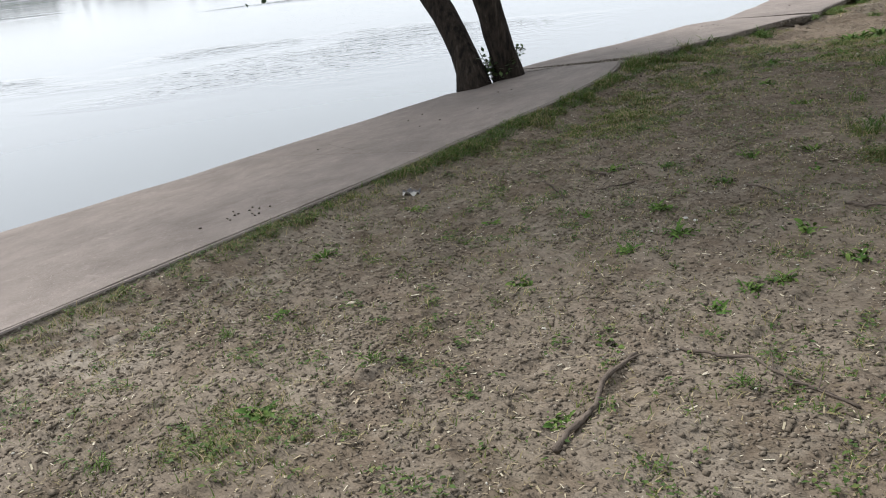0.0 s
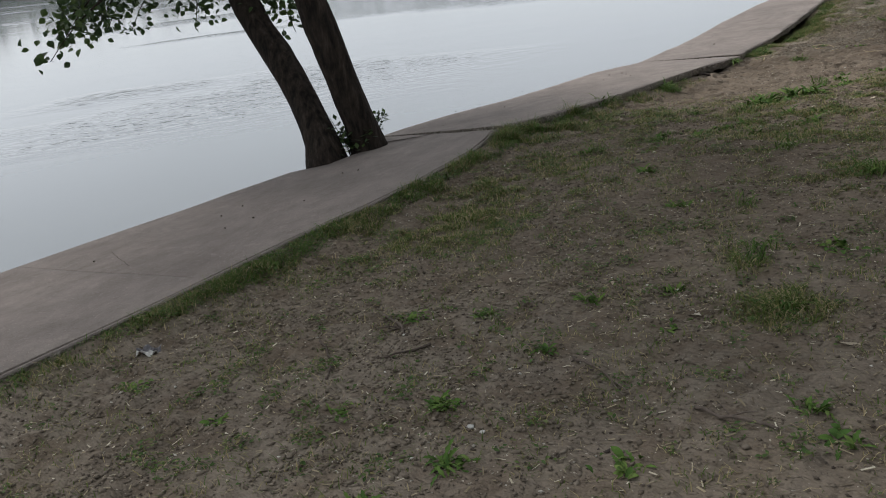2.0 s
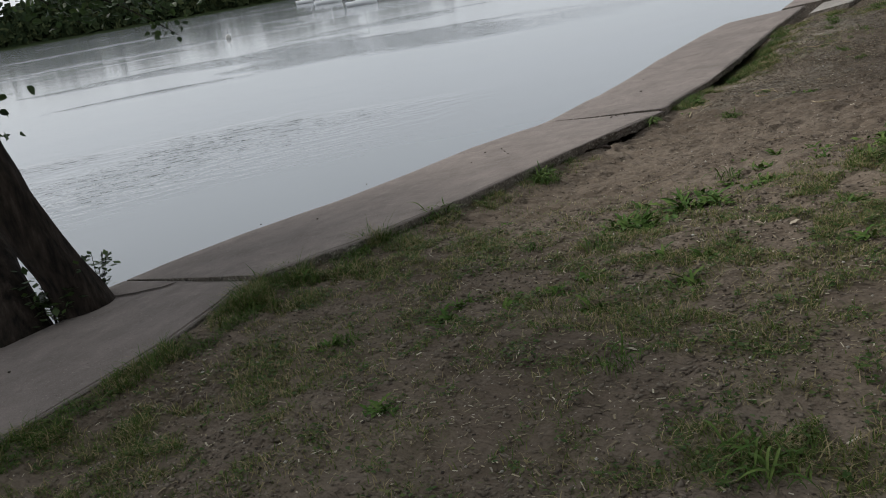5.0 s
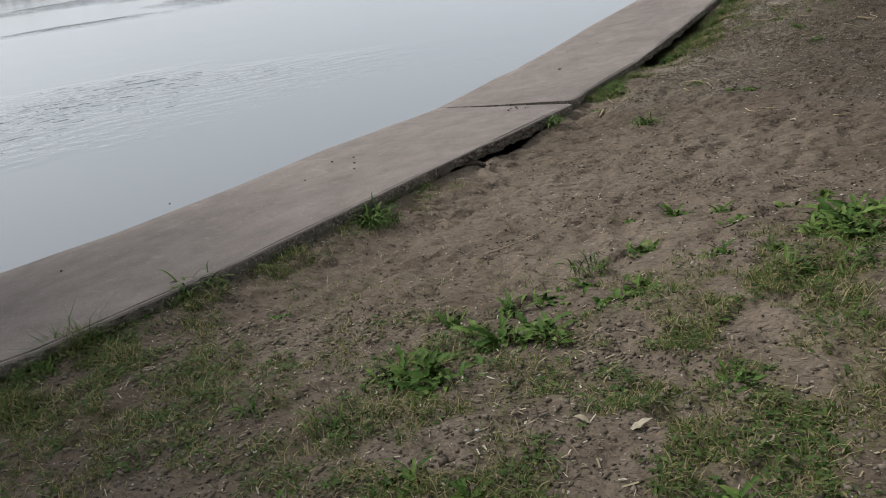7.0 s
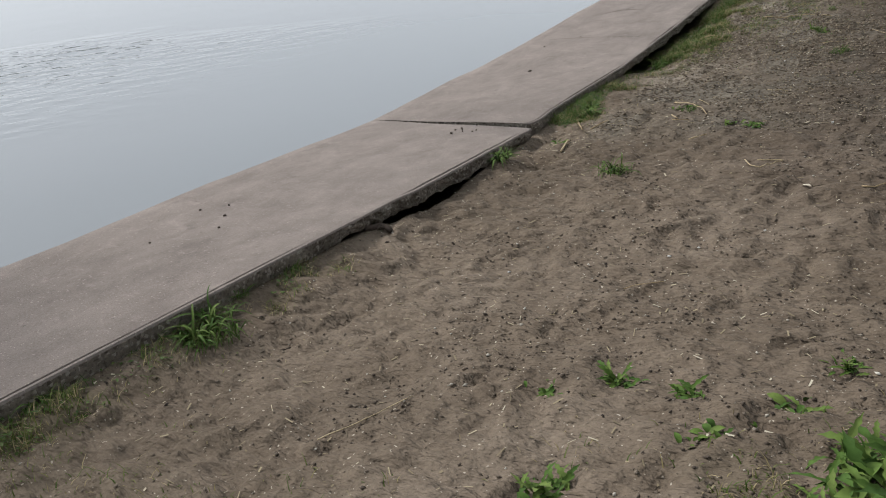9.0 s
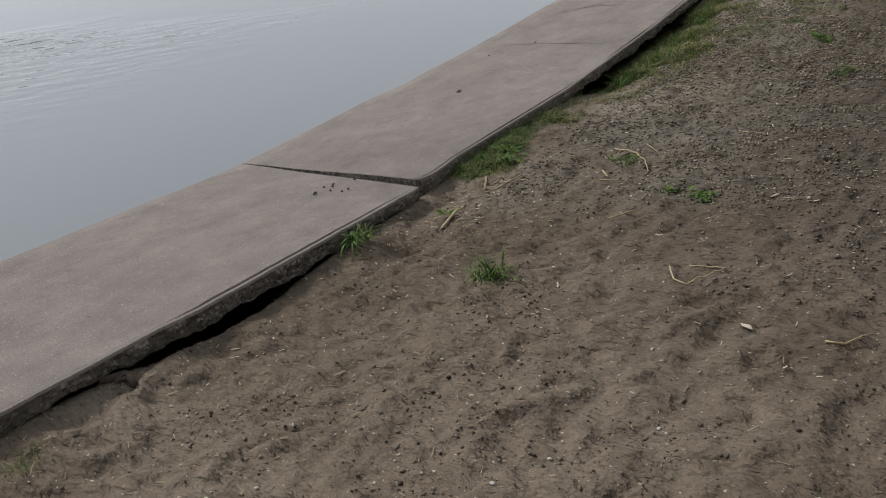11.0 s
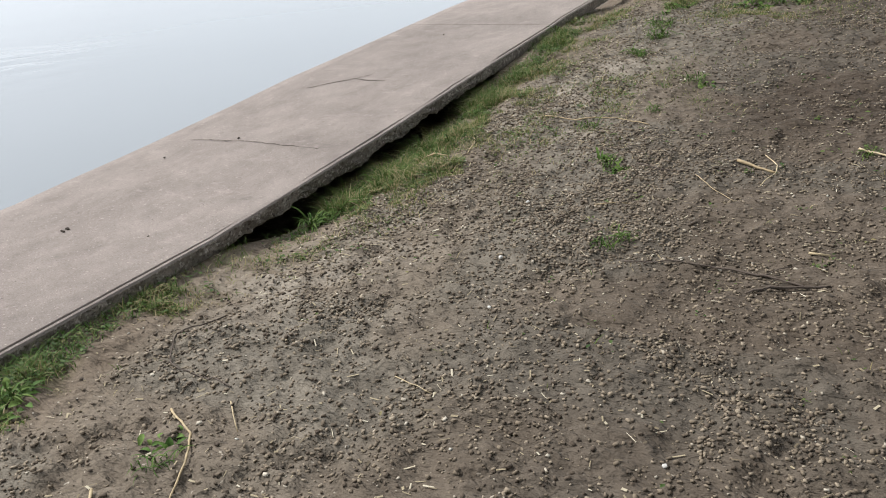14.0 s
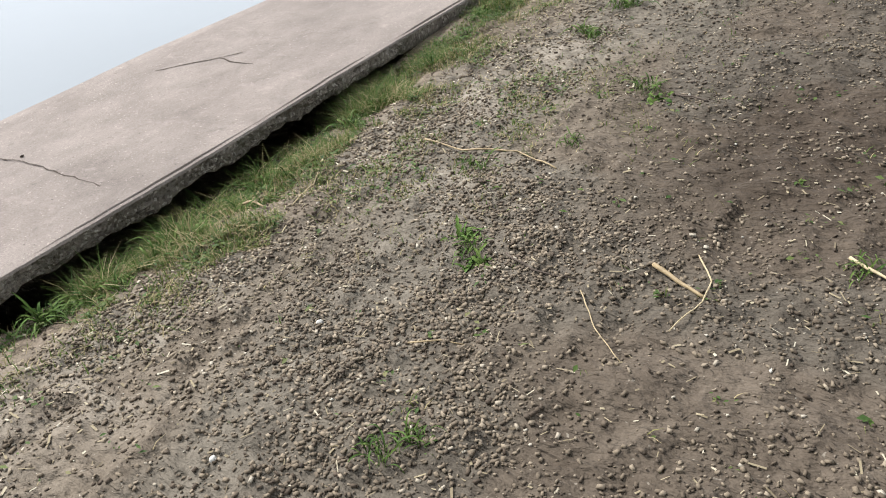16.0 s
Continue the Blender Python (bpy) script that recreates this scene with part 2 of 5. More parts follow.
CRUMB = island_material("soil_crumbs", ((0.0, (0.050, 0.041, 0.034)), (0.3, (0.100, 0.080, 0.063)), (0.92, (0.180, 0.148, 0.116)), (0.96, (0.34, 0.31, 0.26)), (1.0, (0.52, 0.50, 0.44))), 0.95, 0.15, 90.0)
CLOD = island_material("soil_clods", ((0.0, (0.112, 0.091, 0.069)), (0.5, (0.155, 0.128, 0.098)), (1.0, (0.205, 0.172, 0.136))), 0.95, 0.12, 70.0)
CHAFF = island_material("chaff", ((0.0, (0.09, 0.07, 0.05)), (0.35, (0.19, 0.155, 0.10)), (0.8, (0.31, 0.26, 0.17)), (1.0, (0.50, 0.46, 0.36))), 0.85, 0.2)
STRAW = object_material("dry_reed", ((0.0, (0.32, 0.24, 0.135)), (1.0, (0.42, 0.34, 0.21))), 0.6, 0.3, 25.0)
STICK = object_material("dead_wood", ((0.0, (0.060, 0.046, 0.037)), (1.0, (0.12, 0.096, 0.078))), 0.9, 0.2, 35.0, 0.01)
DRYLEAF = object_material("dry_leaf", ((0.0, (0.34, 0.28, 0.20)), (1.0, (0.48, 0.43, 0.34))), 0.8, 0.2, 40.0)
CRACK = object_material("dirt_in_crack", ((0.0, (0.055, 0.045, 0.037)), (1.0, (0.07, 0.056, 0.046))), 0.95, 0.1, 60.0)
FARWOOD = island_material("far_foliage", ((0.0, (0.022, 0.036, 0.016)), (0.6, (0.045, 0.062, 0.026)), (1.0, (0.085, 0.10, 0.042))), 0.9, 0.1)
HULL = object_material("white_hull", ((0.0, (0.78, 0.78, 0.78)), (1.0, (0.80, 0.80, 0.80))), 0.35, 0.5, 3.0)
DARK = object_material("dark_trim", ((0.0, (0.04, 0.045, 0.06)), (1.0, (0.05, 0.05, 0.06))), 0.5, 0.4, 5.0)
FOIL = object_material("printed_foil", ((0.0, (0.07, 0.065, 0.07)), (1.0, (0.09, 0.085, 0.08))), 0.35, 0.6, 60.0)
WHITE = object_material("white_scrap", ((0.0, (0.42, 0.41, 0.38)), (1.0, (0.52, 0.50, 0.46))), 0.7, 0.3, 40.0)
FLOWER = object_material("white_flower", ((0.0, (0.75, 0.74, 0.70)), (1.0, (0.8, 0.8, 0.76))), 0.6, 0.3, 40.0)


# ---- helpers for meshes ----
def mesh_object(name, verts, faces, mat, parent=None, label="", smooth=True):
    me = bpy.data.meshes.new(name)
    me.from_pydata([tuple(v) for v in verts], [], [tuple(f) for f in faces])
    me.materials.append(mat)
    if smooth:
        me.polygons.foreach_set("use_smooth", [True] * len(me.polygons))
    me.update()
    ob = new(name, me)
    if parent:
        ob.parent = parent
    if label:
        ob["label"] = label
    return ob


def big_mesh(name, verts, loops, size, mat, smooth=False):
    """A mesh from arrays: verts (n, 3) and faces of one size (m, size)."""
    me = bpy.data.meshes.new(name)
    verts, loops = np.asarray(verts, dtype=np.float32), np.asarray(loops, dtype=np.int32)
    me.vertices.add(len(verts))
    me.vertices.foreach_set("co", verts.ravel())
    me.loops.add(loops.size)
    me.loops.foreach_set("vertex_index", loops.ravel())
    me.polygons.add(len(loops))
    me.polygons.foreach_set("loop_start", np.arange(0, loops.size, size, dtype=np.int32))
    me.polygons.foreach_set("loop_total", np.full(len(loops), size, dtype=np.int32))
    me.materials.append(mat)
    if smooth:
        me.polygons.foreach_set("use_smooth", np.ones(len(loops), dtype=bool))
    me.update(calc_edges=True)
    me.validate()
    return new(name, me)


def lattice(x, y, cell, seed):
    """Smooth random heights, 0 to 1, on a lattice of that cell size."""
    table = np.random.RandomState(seed).rand(256, 256)
    u, v = np.asarray(x) / cell, np.asarray(y) / cell
    i, j = np.floor(u).astype(int), np.floor(v).astype(int)
    a, b = u - i, v - j
    a, b = a * a * a * (a * (6 * a - 15) + 10), b * b * b * (b * (6 * b - 15) + 10)
    i0, i1, j0, j1 = i % 256, (i + 1) % 256, j % 256, (j + 1) % 256
    return (table[i0, j0] * (1 - a) + table[i1, j0] * a) * (1 - b) + (table[i0, j1] * (1 - a) + table[i1, j1] * a) * b


def tube(points, radii, sides=8):
    """Verts and faces of a round bar along the points."""
    verts, faces = [], []
    pts = [Vector(p) for p in points]
    for k, p in enumerate(pts):
        d = (pts[min(k + 1, len(pts) - 1)] - pts[max(k - 1, 0)]).normalized()
        side = d.cross(Vector((0.3, 0.2, 0.93))).normalized()
        up = side.cross(d)
        for s in range(sides):
            a = 2 * math.pi * s / sides
            verts.append(p + (side * math.cos(a) + up * math.sin(a)) * radii[k])
        if k:
            for s in range(sides):
                q = (s + 1) % sides
                faces.append(((k - 1) * sides + s, (k - 1) * sides + q, k * sides + q, k * sides + s))
    faces.append(tuple(range(sides))[::-1])
    faces.append(tuple(range((len(pts) - 1) * sides, len(pts) * sides)))
    return verts, faces


# ---- the lie of the land ----
GROUND_Y = [-6, 0, 4.5, 6.3, 8.1, 9.45, 10.35, 11.25, 11.9, 12.9, 14.0, 15.3, 17.1, 18.5, 19.8, 21.2, 23.4, 36]
GROUND_Z = [-0.13, -0.13, -0.13, -0.095, -0.03, -0.04, -0.14, -0.240, -0.29, -0.35, -0.393, -0.447, -0.528, -0.50, -0.447, -0.384, -0.35, -0.33]
SLAB_Y = [-6, 4.5, 8.6, 13, 15, 17, 18.5, 19.5, 24, 40]
SLAB_Z = [-0.13, -0.135, -0.08, -0.29, -0.49, -0.555, -0.53, -0.50, -0.44, -0.42]
INNER_Y = [-60, 1.7, 4.5, 6.0, 6.5, 7.2, 8.0, 8.5, 8.75, 9.5, 10.6, 12.4, 13.3, 14.9, 15.4, 18.8, 21.5, 23.3, 26, 60]
INNER_X = [-6.5, -4.15, -3.97, -3.88, -3.80, -3.77, -3.80, -3.92, -4.02, -3.70, -3.56, -3.50, -3.46, -3.57, -3.63, -3.66, -3.73, -3.60, -3.5, -3.3]
OUTER_Y = [-60, 3.0, 5.4, 7.55, 7.75, 8.5, 8.65, 9.2, 10.0, 10.9, 11.9, 13.2, 15.0, 16.5, 20, 22, 23.5, 60]
OUTER_X = [-12.0, -6.8, -6.2, -5.66, -5.36, -5.28, -5.62, -5.60, -5.46, -5.21, -5.06, -5.02, -5.14, -5.25, -5.22, -5.20, -5.06, -5.0]
LIP_Y = [0, 6, 8, 9.5, 10.5, 11.5, 12.5, 13.1, 13.8, 14.3, 14.7, 15.2, 16, 17, 17.5, 19.5, 20.3, 21.5, 22.4, 24]
LIP_Z = [0.03, 0.03, 0.02, 0.035, 0.065, 0.075, 0.085, 0.125, 0.13, 0.095, 0.085, 0.075, 0.05, 0.08, 0.185, 0.19, 0.09, 0.05, 0.10, 0.10]
VOID_Y = [12.85, 13.05, 13.6, 13.8, 17.2, 17.5, 19.6, 20.1, 22.2, 22.6, 24]
VOID_Z = [0, 0.22, 0.22, 0.02, 0.0, 0.20, 0.20, 0.0, 0.0, 0.17, 0.17]
WATER_Z = -1.25


def inner_x(y):
    return np.interp(y, INNER_Y, INNER_X)


def outer_x(y):
    return np.interp(y, OUTER_Y, OUTER_X)


def slab_z(x, y):
    return np.interp(y, SLAB_Y, SLAB_Z) + np.interp(y, [5, 8.6, 13], [0.12, 0.12, 0.06]) * (x + 4.3)


def smooth01(v):
    v = np.clip(v, 0, 1)
    return v * v * (3 - 2 * v)


def ground_z(x, y):
    """The ground's height without its fine relief."""
    x, y = np.asarray(x, dtype=float), np.asarray(y, dtype=float)
    open_z = np.interp(y, GROUND_Y, GROUND_Z) + np.interp(y, [4.5, 6.3, 9.5, 10.7, 11.4, 12.6], [0.055, 0.08, 0.09, 0.16, 0.155, 0.09]) * (np.minimum(x, 1.5) + 2.7)
    xi = inner_x(y)
    edge_z = slab_z(xi, y) - np.interp(y, LIP_Y, LIP_Z)
    k = smooth01((x - xi) / 0.55)
    z = edge_z * (1 - k) + open_z * k
    inside = np.clip((xi - x) / 0.25, 0, 1)
    z = np.where(x < xi + 0.06, z - np.interp(y, VOID_Y, VOID_Z) * smooth01((xi + 0.06 - x) / 0.22) - 0.09 * inside, z)
    z = np.where(x < xi - 0.05, np.minimum(z, slab_z(x, y) - 0.16), z)
    drop = np.clip((outer_x(y) + 0.9 - x) / 0.8, 0, None)
    return np.where(drop > 0, np.minimum(z, slab_z(xi, y) - 0.3) - np.minimum(drop * 0.9, 2.4), z)


def relief(x, y):
    """Footworn lumps and hollows of the loose sand."""
    sandy = np.interp(y, [9.0, 10.5, 15.5, 17.0], [0.45, 1.0, 1.0, 0.55])
    def octave(cell, turn, seed):
        c, q = math.cos(turn), math.sin(turn)
        return lattice(c * x - q * y, q * x + c * y, cell, seed)
    warp = (octave(0.21, 0.4, 16) - 0.5) * 0.16
    x0, y0 = x, y
    r = (octave(0.42, 0.7, 11) - 0.5) * 0.020
    x, y = x0 + warp, y0 + (octave(0.26, 1.9, 17) - 0.5) * 0.14
    r += (octave(0.17, 1.1, 12) - 0.5) * 0.028 * sandy
    r += (np.abs(octave(0.12, 2.3, 13) - 0.5) - 0.25) * 0.052 * sandy
    r += (octave(0.083, 0.3, 14) - 0.5) * 0.026
    r += (np.abs(octave(0.06, 1.6, 15) - 0.5) - 0.25) * 0.024
    x, y = x0, y0
    # wheel and foot ruts along the bare strip
    rut = np.exp(-((x + 1.05 + 0.05 * np.sin(y * 1.3)) / 0.05) ** 2) + np.exp(-((x + 1.45 + 0.06 * np.sin(y * 0.9 + 1)) / 0.06) ** 2)
    r -= 0.014 * rut * np.exp(-((y - 13.8) / 1.2) ** 2)
    # old footprints in the loose sand
    rng = random.Random(12)
    for k in range(46):
        fx, fy, turn = rng.uniform(-3.1, 0.2), rng.uniform(9.8, 16.2), rng.gauss(0.1, 0.5)
        u = (x - fx) * math.cos(turn) + (y - fy) * math.sin(turn)
        v = (y - fy) * math.cos(turn) - (x - fx) * math.sin(turn)
        d = (u / 0.052) ** 2 + (v / 0.135) ** 2
        r += (-0.017 * np.exp(-d ** 2) + 0.010 * np.exp(-((np.sqrt(d) - 1.35) / 0.28) ** 2)) * (0.5 + 0.5 * rng.random())
    # the hollow by the slab corner
    r -= 0.09 * np.exp(-(((x + 3.22) / 0.13) ** 2 + ((y - 14.35) / 0.11) ** 2))
    r -= 0.05 * np.exp(-(((x + 3.42) / 0.14) ** 2 + ((y - 14.85) / 0.2) ** 2))
    return r * smooth01((x - inner_x(y) + 0.02) / 0.1) * smooth01((1.2 - x) / 0.8)


def surface_z(x, y):
    return ground_z(x, y) + relief(x, y)


# patches of growth: x, y, radius, strength
PATCHES_A = [(-3.62, 5.9, 0.5, 1.0), (-3.7, 6.8, 0.5, 1.0), (-3.68, 7.7, 0.4, 1.0), (-3.78, 8.55, 0.35, 2.0), (-3.70, 9.0, 0.40, 2.3), (-3.58, 9.5, 0.35, 2.2), (-3.3, 6.1, 0.4, 0.9), (-2.95, 6.5, 0.5, 1.1), (-3.1, 7.25, 0.6, 1.2),
             (-2.3, 8.8, 0.9, 0.5), (-1.5, 9.2, 0.8, 0.75), (-0.8, 9.6, 0.8, 0.8), (-1.2, 8.6, 0.8, 0.65), (-2.9, 9.3, 0.5, 0.7), (-0.5, 10.6, 0.6, 0.9), (-1.0, 10.1, 0.6, 0.7), (-0.9, 10.45, 0.35, 1.0), (-1.05, 6.08, 0.16, 2.0), (-0.8, 5.56, 0.18, 1.9), (-0.72, 7.4, 0.4, 1.0), (-2.36, 1.6, 0.3, 0.4), (-1.9, 9.9, 0.4, 0.6)]
PATCHES_B = [(-3.52, 15.55, 0.18, 1.6), (-3.46, 15.85, 0.18, 1.2), (-3.5, 16.5, 0.2, 0.8), (-3.45, 17.3, 0.25, 1.1), (-3.38, 17.75, 0.27, 2.0), (-3.30, 18.25, 0.32, 2.1), (-3.38, 18.9, 0.32, 2.0), (-3.42, 19.5, 0.32, 1.8),
             (-3.4, 20.1, 0.3, 0.9), (-3.6, 20.9, 0.35, 1.2), (-3.5, 21.6, 0.4, 1.0), (-2.95, 18.9, 0.5, 0.35), (-2.6, 19.5, 0.6, 0.3), (-2.1, 21.9, 0.5, 0.8), (-2.9, 22.2, 0.35, 0.8), (-3.66, 12.1, 0.2, 0.8)]


def growth(x, y):
    g = np.interp(y, [2, 5, 8, 9.5, 11], [0.09, 0.12, 0.2, 0.25, 0.0]) + 0.0 * np.asarray(x)
    for px, py, r, s in PATCHES_A + PATCHES_B:
        g = np.maximum(g, s * np.exp(-((x - px) ** 2 + (y - py) ** 2) / (r * r)))
    strip = np.exp(-((x - inner_x(y) - 0.10) / 0.12) ** 2) * np.interp(y, [2, 4, 9, 11, 12.3, 12.6], [0.25, 0.6, 1.0, 0.35, 0.3, 0.0])
    g = np.maximum(g, strip)
    clump = lattice(x, y, 0.22, 21) * 0.6 + lattice(x, y, 0.09, 22) * 0.4
    return np.clip(g * 1.1, 0, 2.4) * smooth01((clump - 0.34) / 0.26)


def gravelly(x, y):
    g = smooth01((np.asarray(y) - 14.6 + (lattice(x, y, 0.9, 31) - 0.5) * 2.0) / 1.6) * smooth01((x - inner_x(y) - 0.25) / 0.35)
    return g * (0.35 + 0.65 * smooth01((lattice(x, y, 0.45, 32) - 0.32) / 0.25))


def ground_sheet():
    fx, fy = np.arange(-4.7, 0.45, 0.022), np.arange(0.8, 24.0, 0.022)
    lo_x = np.array([-14, -12, -10, -8.5, -7.5, -6.8, -6.2, -5.8, -5.4, -5.2, -5.0, -4.85])
    hi_x = np.array([0.7, 1, 1.5, 2, 3, 4.5, 6, 8, 12, 20, 40, 80, 160, 320, 700])
    lo_y = np.array([-700, -300, -120, -60, -30, -15, -8, -5, -3, -1.5, -0.5, 0, 0.4])
    hi_y = np.array([24.1, 24.4, 25, 26, 27.5, 30, 34, 40, 55, 80, 140, 300, 700])
    xs, ys = np.concatenate((lo_x, fx, hi_x)), np.concatenate((lo_y, fy, hi_y))
    gx, gy = np.meshgrid(xs, ys, indexing="ij")
    gz = surface_z(gx, np.clip(gy, -40, 60))
    verts = np.stack((gx, gy, gz), -1).reshape(-1, 3)
    nx, ny = len(xs), len(ys)
    idx = np.arange(nx * ny).reshape(nx, ny)
    faces = np.stack((idx[:-1, :-1], idx[1:, :-1], idx[1:, 1:], idx[:-1, 1:]), -1).reshape(-1, 4)
    ob = big_mesh("ground", verts, faces, 4, SOIL, True)
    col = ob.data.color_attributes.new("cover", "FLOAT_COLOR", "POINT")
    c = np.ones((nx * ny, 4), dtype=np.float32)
    x, y = verts[:, 0], verts[:, 1]
    c[:, 0] = np.clip(growth(x, y) * 0.6, 0, 0.65)
    c[:, 1] = np.clip(gravelly(x, y), 0, 1)
    # painted shade, deeper inland and towards the far end
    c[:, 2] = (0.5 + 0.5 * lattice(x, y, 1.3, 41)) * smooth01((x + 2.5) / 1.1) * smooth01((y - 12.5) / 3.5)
    pale = 0 * x
    for px, py, pr in ((-2.9, 19.6, 0.35), (-2.75, 20.2, 0.3), (-3.05, 19.0, 0.25), (-2.6, 18.8, 0.25), (-3.6, 1.9, 0.5), (-3.5, 2.7, 0.35), (-3.1, 16.9, 0.35), (-2.9, 17.5, 0.3)):
        pale = np.maximum(pale, np.exp(-((x - px) ** 2 + (y - py) ** 2) / (pr * pr)))
    pale = np.maximum(pale, np.interp(y, [4.5, 7.5], [0.5, 0.0]) * (0.4 + 0.6 * lattice(x, y, 0.7, 45)) * smooth01((1.2 - x) / 0.8))
    c[:, 3] = 0.9 * pale * smooth01((lattice(x, y, 0.16, 43) * 0.6 + lattice(x, y, 0.06, 44) * 0.4 - 0.30) / 0.25)
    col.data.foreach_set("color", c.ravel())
    return tagged(ob, "bare sandy riverbank with trodden soil and gravel", "ground", kind="structure")


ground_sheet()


def river():
    verts = [(-900, -700, WATER_Z), (-4.6, -700, WATER_Z), (-4.6, 900, WATER_Z), (-900, 900, WATER_Z)]
    ob = mesh_object("water", verts, [(0, 1, 2, 3)], WATER, smooth=False)
    return tagged(ob, "calm grey river with light ripples", "river", kind="structure")


river()

# ---- the concrete riverside walk ----
pavement = tagged(new("pavement"), "cracked concrete riverside walk undermined along its edge", "pavement", kind="structure")


def slab(y0, y1, seed, lift=(0.0, 0.0), skew0=0.0, skew1=0.0, round_corner=0.0, mat=CONCRETE, xin=inner_x, xout=outer_x, thick=0.10, label=""):
    """One cast panel from y0 to y1. lift: how far it stands up at its start and end; skew: how far the inner corner runs on."""
    n = max(8, int((y1 - y0) / 0.018)) if y1 - y0 < 8 else 300
    tops = 14
    verts, faces, mats = [], [], []
    for k in range(n + 1):
        f = k / n
        row = []
        ym = y0 + (y1 - y0) * f
        rough = np.interp(ym, [12.3, 12.7, 14.9, 15.2, 16.8, 17.2, 20.0, 20.5], [0.002, 0.008, 0.008, 0.003, 0.003, 0.007, 0.007, 0.002])
        chip = (lattice(ym, seed, 0.13, 51) - 0.5) * 0.3 * rough + (lattice(ym, seed, 0.04, 52) - 0.5) * 0.5 * rough
        xi = float(xin(ym)) + chip
        if round_corner and ym - y0 < round_corner:
            q = 1 - (ym - y0) / round_corner
            xi -= round_corner * 0.45 * (1 - math.sqrt(max(0.0, 1 - q * q)))
        xo = float(xout(ym)) + (lattice(ym, seed, 0.3, 53) - 0.5) * 0.012

        def at(x, dz):
            u = (x - xo) / max(0.2, xi - xo)
            y = ym + (skew0 * (1 - f) + skew1 * f) * u
            z = float(slab_z(x, min(max(y, -6), 40))) + (lift[0] * (1 - f) + lift[1] * f) * u + dz
            return (x, y, z)
        row.append(at(xo + 0.02, -thick - 0.9))
        row.append(at(xo, -0.012))
        for s in range(tops):
            x = xo + 0.012 + (xi - 0.034 - xo - 0.012) * s / (tops - 1)
            row.append(at(x, 0.0 + (float(lattice(x, ym, 0.5, 54)) - 0.5) * 0.008))
        broken = min(1.0, max(0.0, (rough - 0.002) / 0.005))
        groove = 0.013 * (1 - 0.6 * broken) * (0.6 + 0.8 * float(lattice(ym, 1.7, 0.4, 57)))
        row.append(at(xi - 0.029, -groove * 0.8))                      # the tooled groove behind the edge
        row.append(at(xi - 0.023, -groove))
        row.append(at(xi - 0.019, -0.002))
        row.append(at(xi - 0.005, -0.004))
        row.append(at(xi + 0.001, -0.014))
        jag = 0.006 + 0.040 * broken
        foot = thick + (float(lattice(ym, 7.7, 0.16, 56)) - 0.5) * jag * 0.6 + (float(lattice(ym, 2.2, 0.05, 58)) - 0.5) * jag * 0.4
        for d in (0.25, 0.45, 0.65, 0.85, 1.0):
            knob = (float(lattice(ym, d * 0.3 + seed, 0.038, 55)) - 0.5) * (0.005 + 0.026 * broken) - 0.02 * broken * d * float(lattice(ym, 5.5, 0.22, 59))
            row.append(at(xi + 0.002 - 0.010 * d * d + knob, -0.014 - (foot - 0.014) * d))
        row.append(at(xi - 0.25, -thick))
        row.append(at(xi - 0.7, -thick - 0.1))
        m = len(row)
        verts += row
        if k:
            for s in range(m):
                q = (s + 1) % m
                faces.append(((k - 1) * m + s, (k - 1) * m + q, k * m + q, k * m + s))
                mats.append(0 if 1 <= s <= tops + 5 else 1)
    faces.append(tuple(range(m))[::-1])
    faces.append(tuple(range(n * m, (n + 1) * m)))
    mats += [1, 1]
    ob = mesh_object("slab", verts, faces, mat, pavement, label)
    ob.data.materials.append(EDGE)
    ob.data.polygons.foreach_set("material_index", mats)
    ob.data.polygons.foreach_set("use_smooth", [1 <= i % m <= tops - 1 and j == 0 for i, j in enumerate(mats)])
    return ob


slab(-40.0, 1.35, 1)
slab(1.36, 5.148, 2, skew0=0.0, skew1=-0.1)
slab(5.15, 8.85, 3, skew0=-0.1, skew1=-0.22, label="concrete slab cracked by tree roots")
slab(8.87, 14.985, 4, lift=(0.03, -0.010), skew0=-0.22, skew1=-0.045, label="sinking concrete slab with a broken edge over a washed-out hollow")
slab(14.99, 21.27, 5, lift=(0.012, 0.0), skew0=0.012, round_corner=0.20, label="concrete slab with exposed aggregate along a hollow")
slab(21.275, 23.4, 6, lift=(0.0, 0.09), label="concrete slab standing up at its far end")
slab(22.72, 24.25, 7, lift=(0.10, 0.05), skew0=-0.15, mat=PALE_CONCRETE, xin=lambda y: np.interp(y, [22.6, 26], [-2.72, -2.35]), xout=lambda y: np.interp(y, [22.6, 26], [-3.42, -3.4]), label="pale concrete slab slipped inland")
slab(24.3, 45.0, 8, lift=(0.10, 0.0), xin=lambda y: inner_x(y) + 0.9, xout=lambda y: np.interp(y, [24, 30, 45], [-4.2, -4.5, -4.8]), label="tilted concrete slab with a dark broken face")


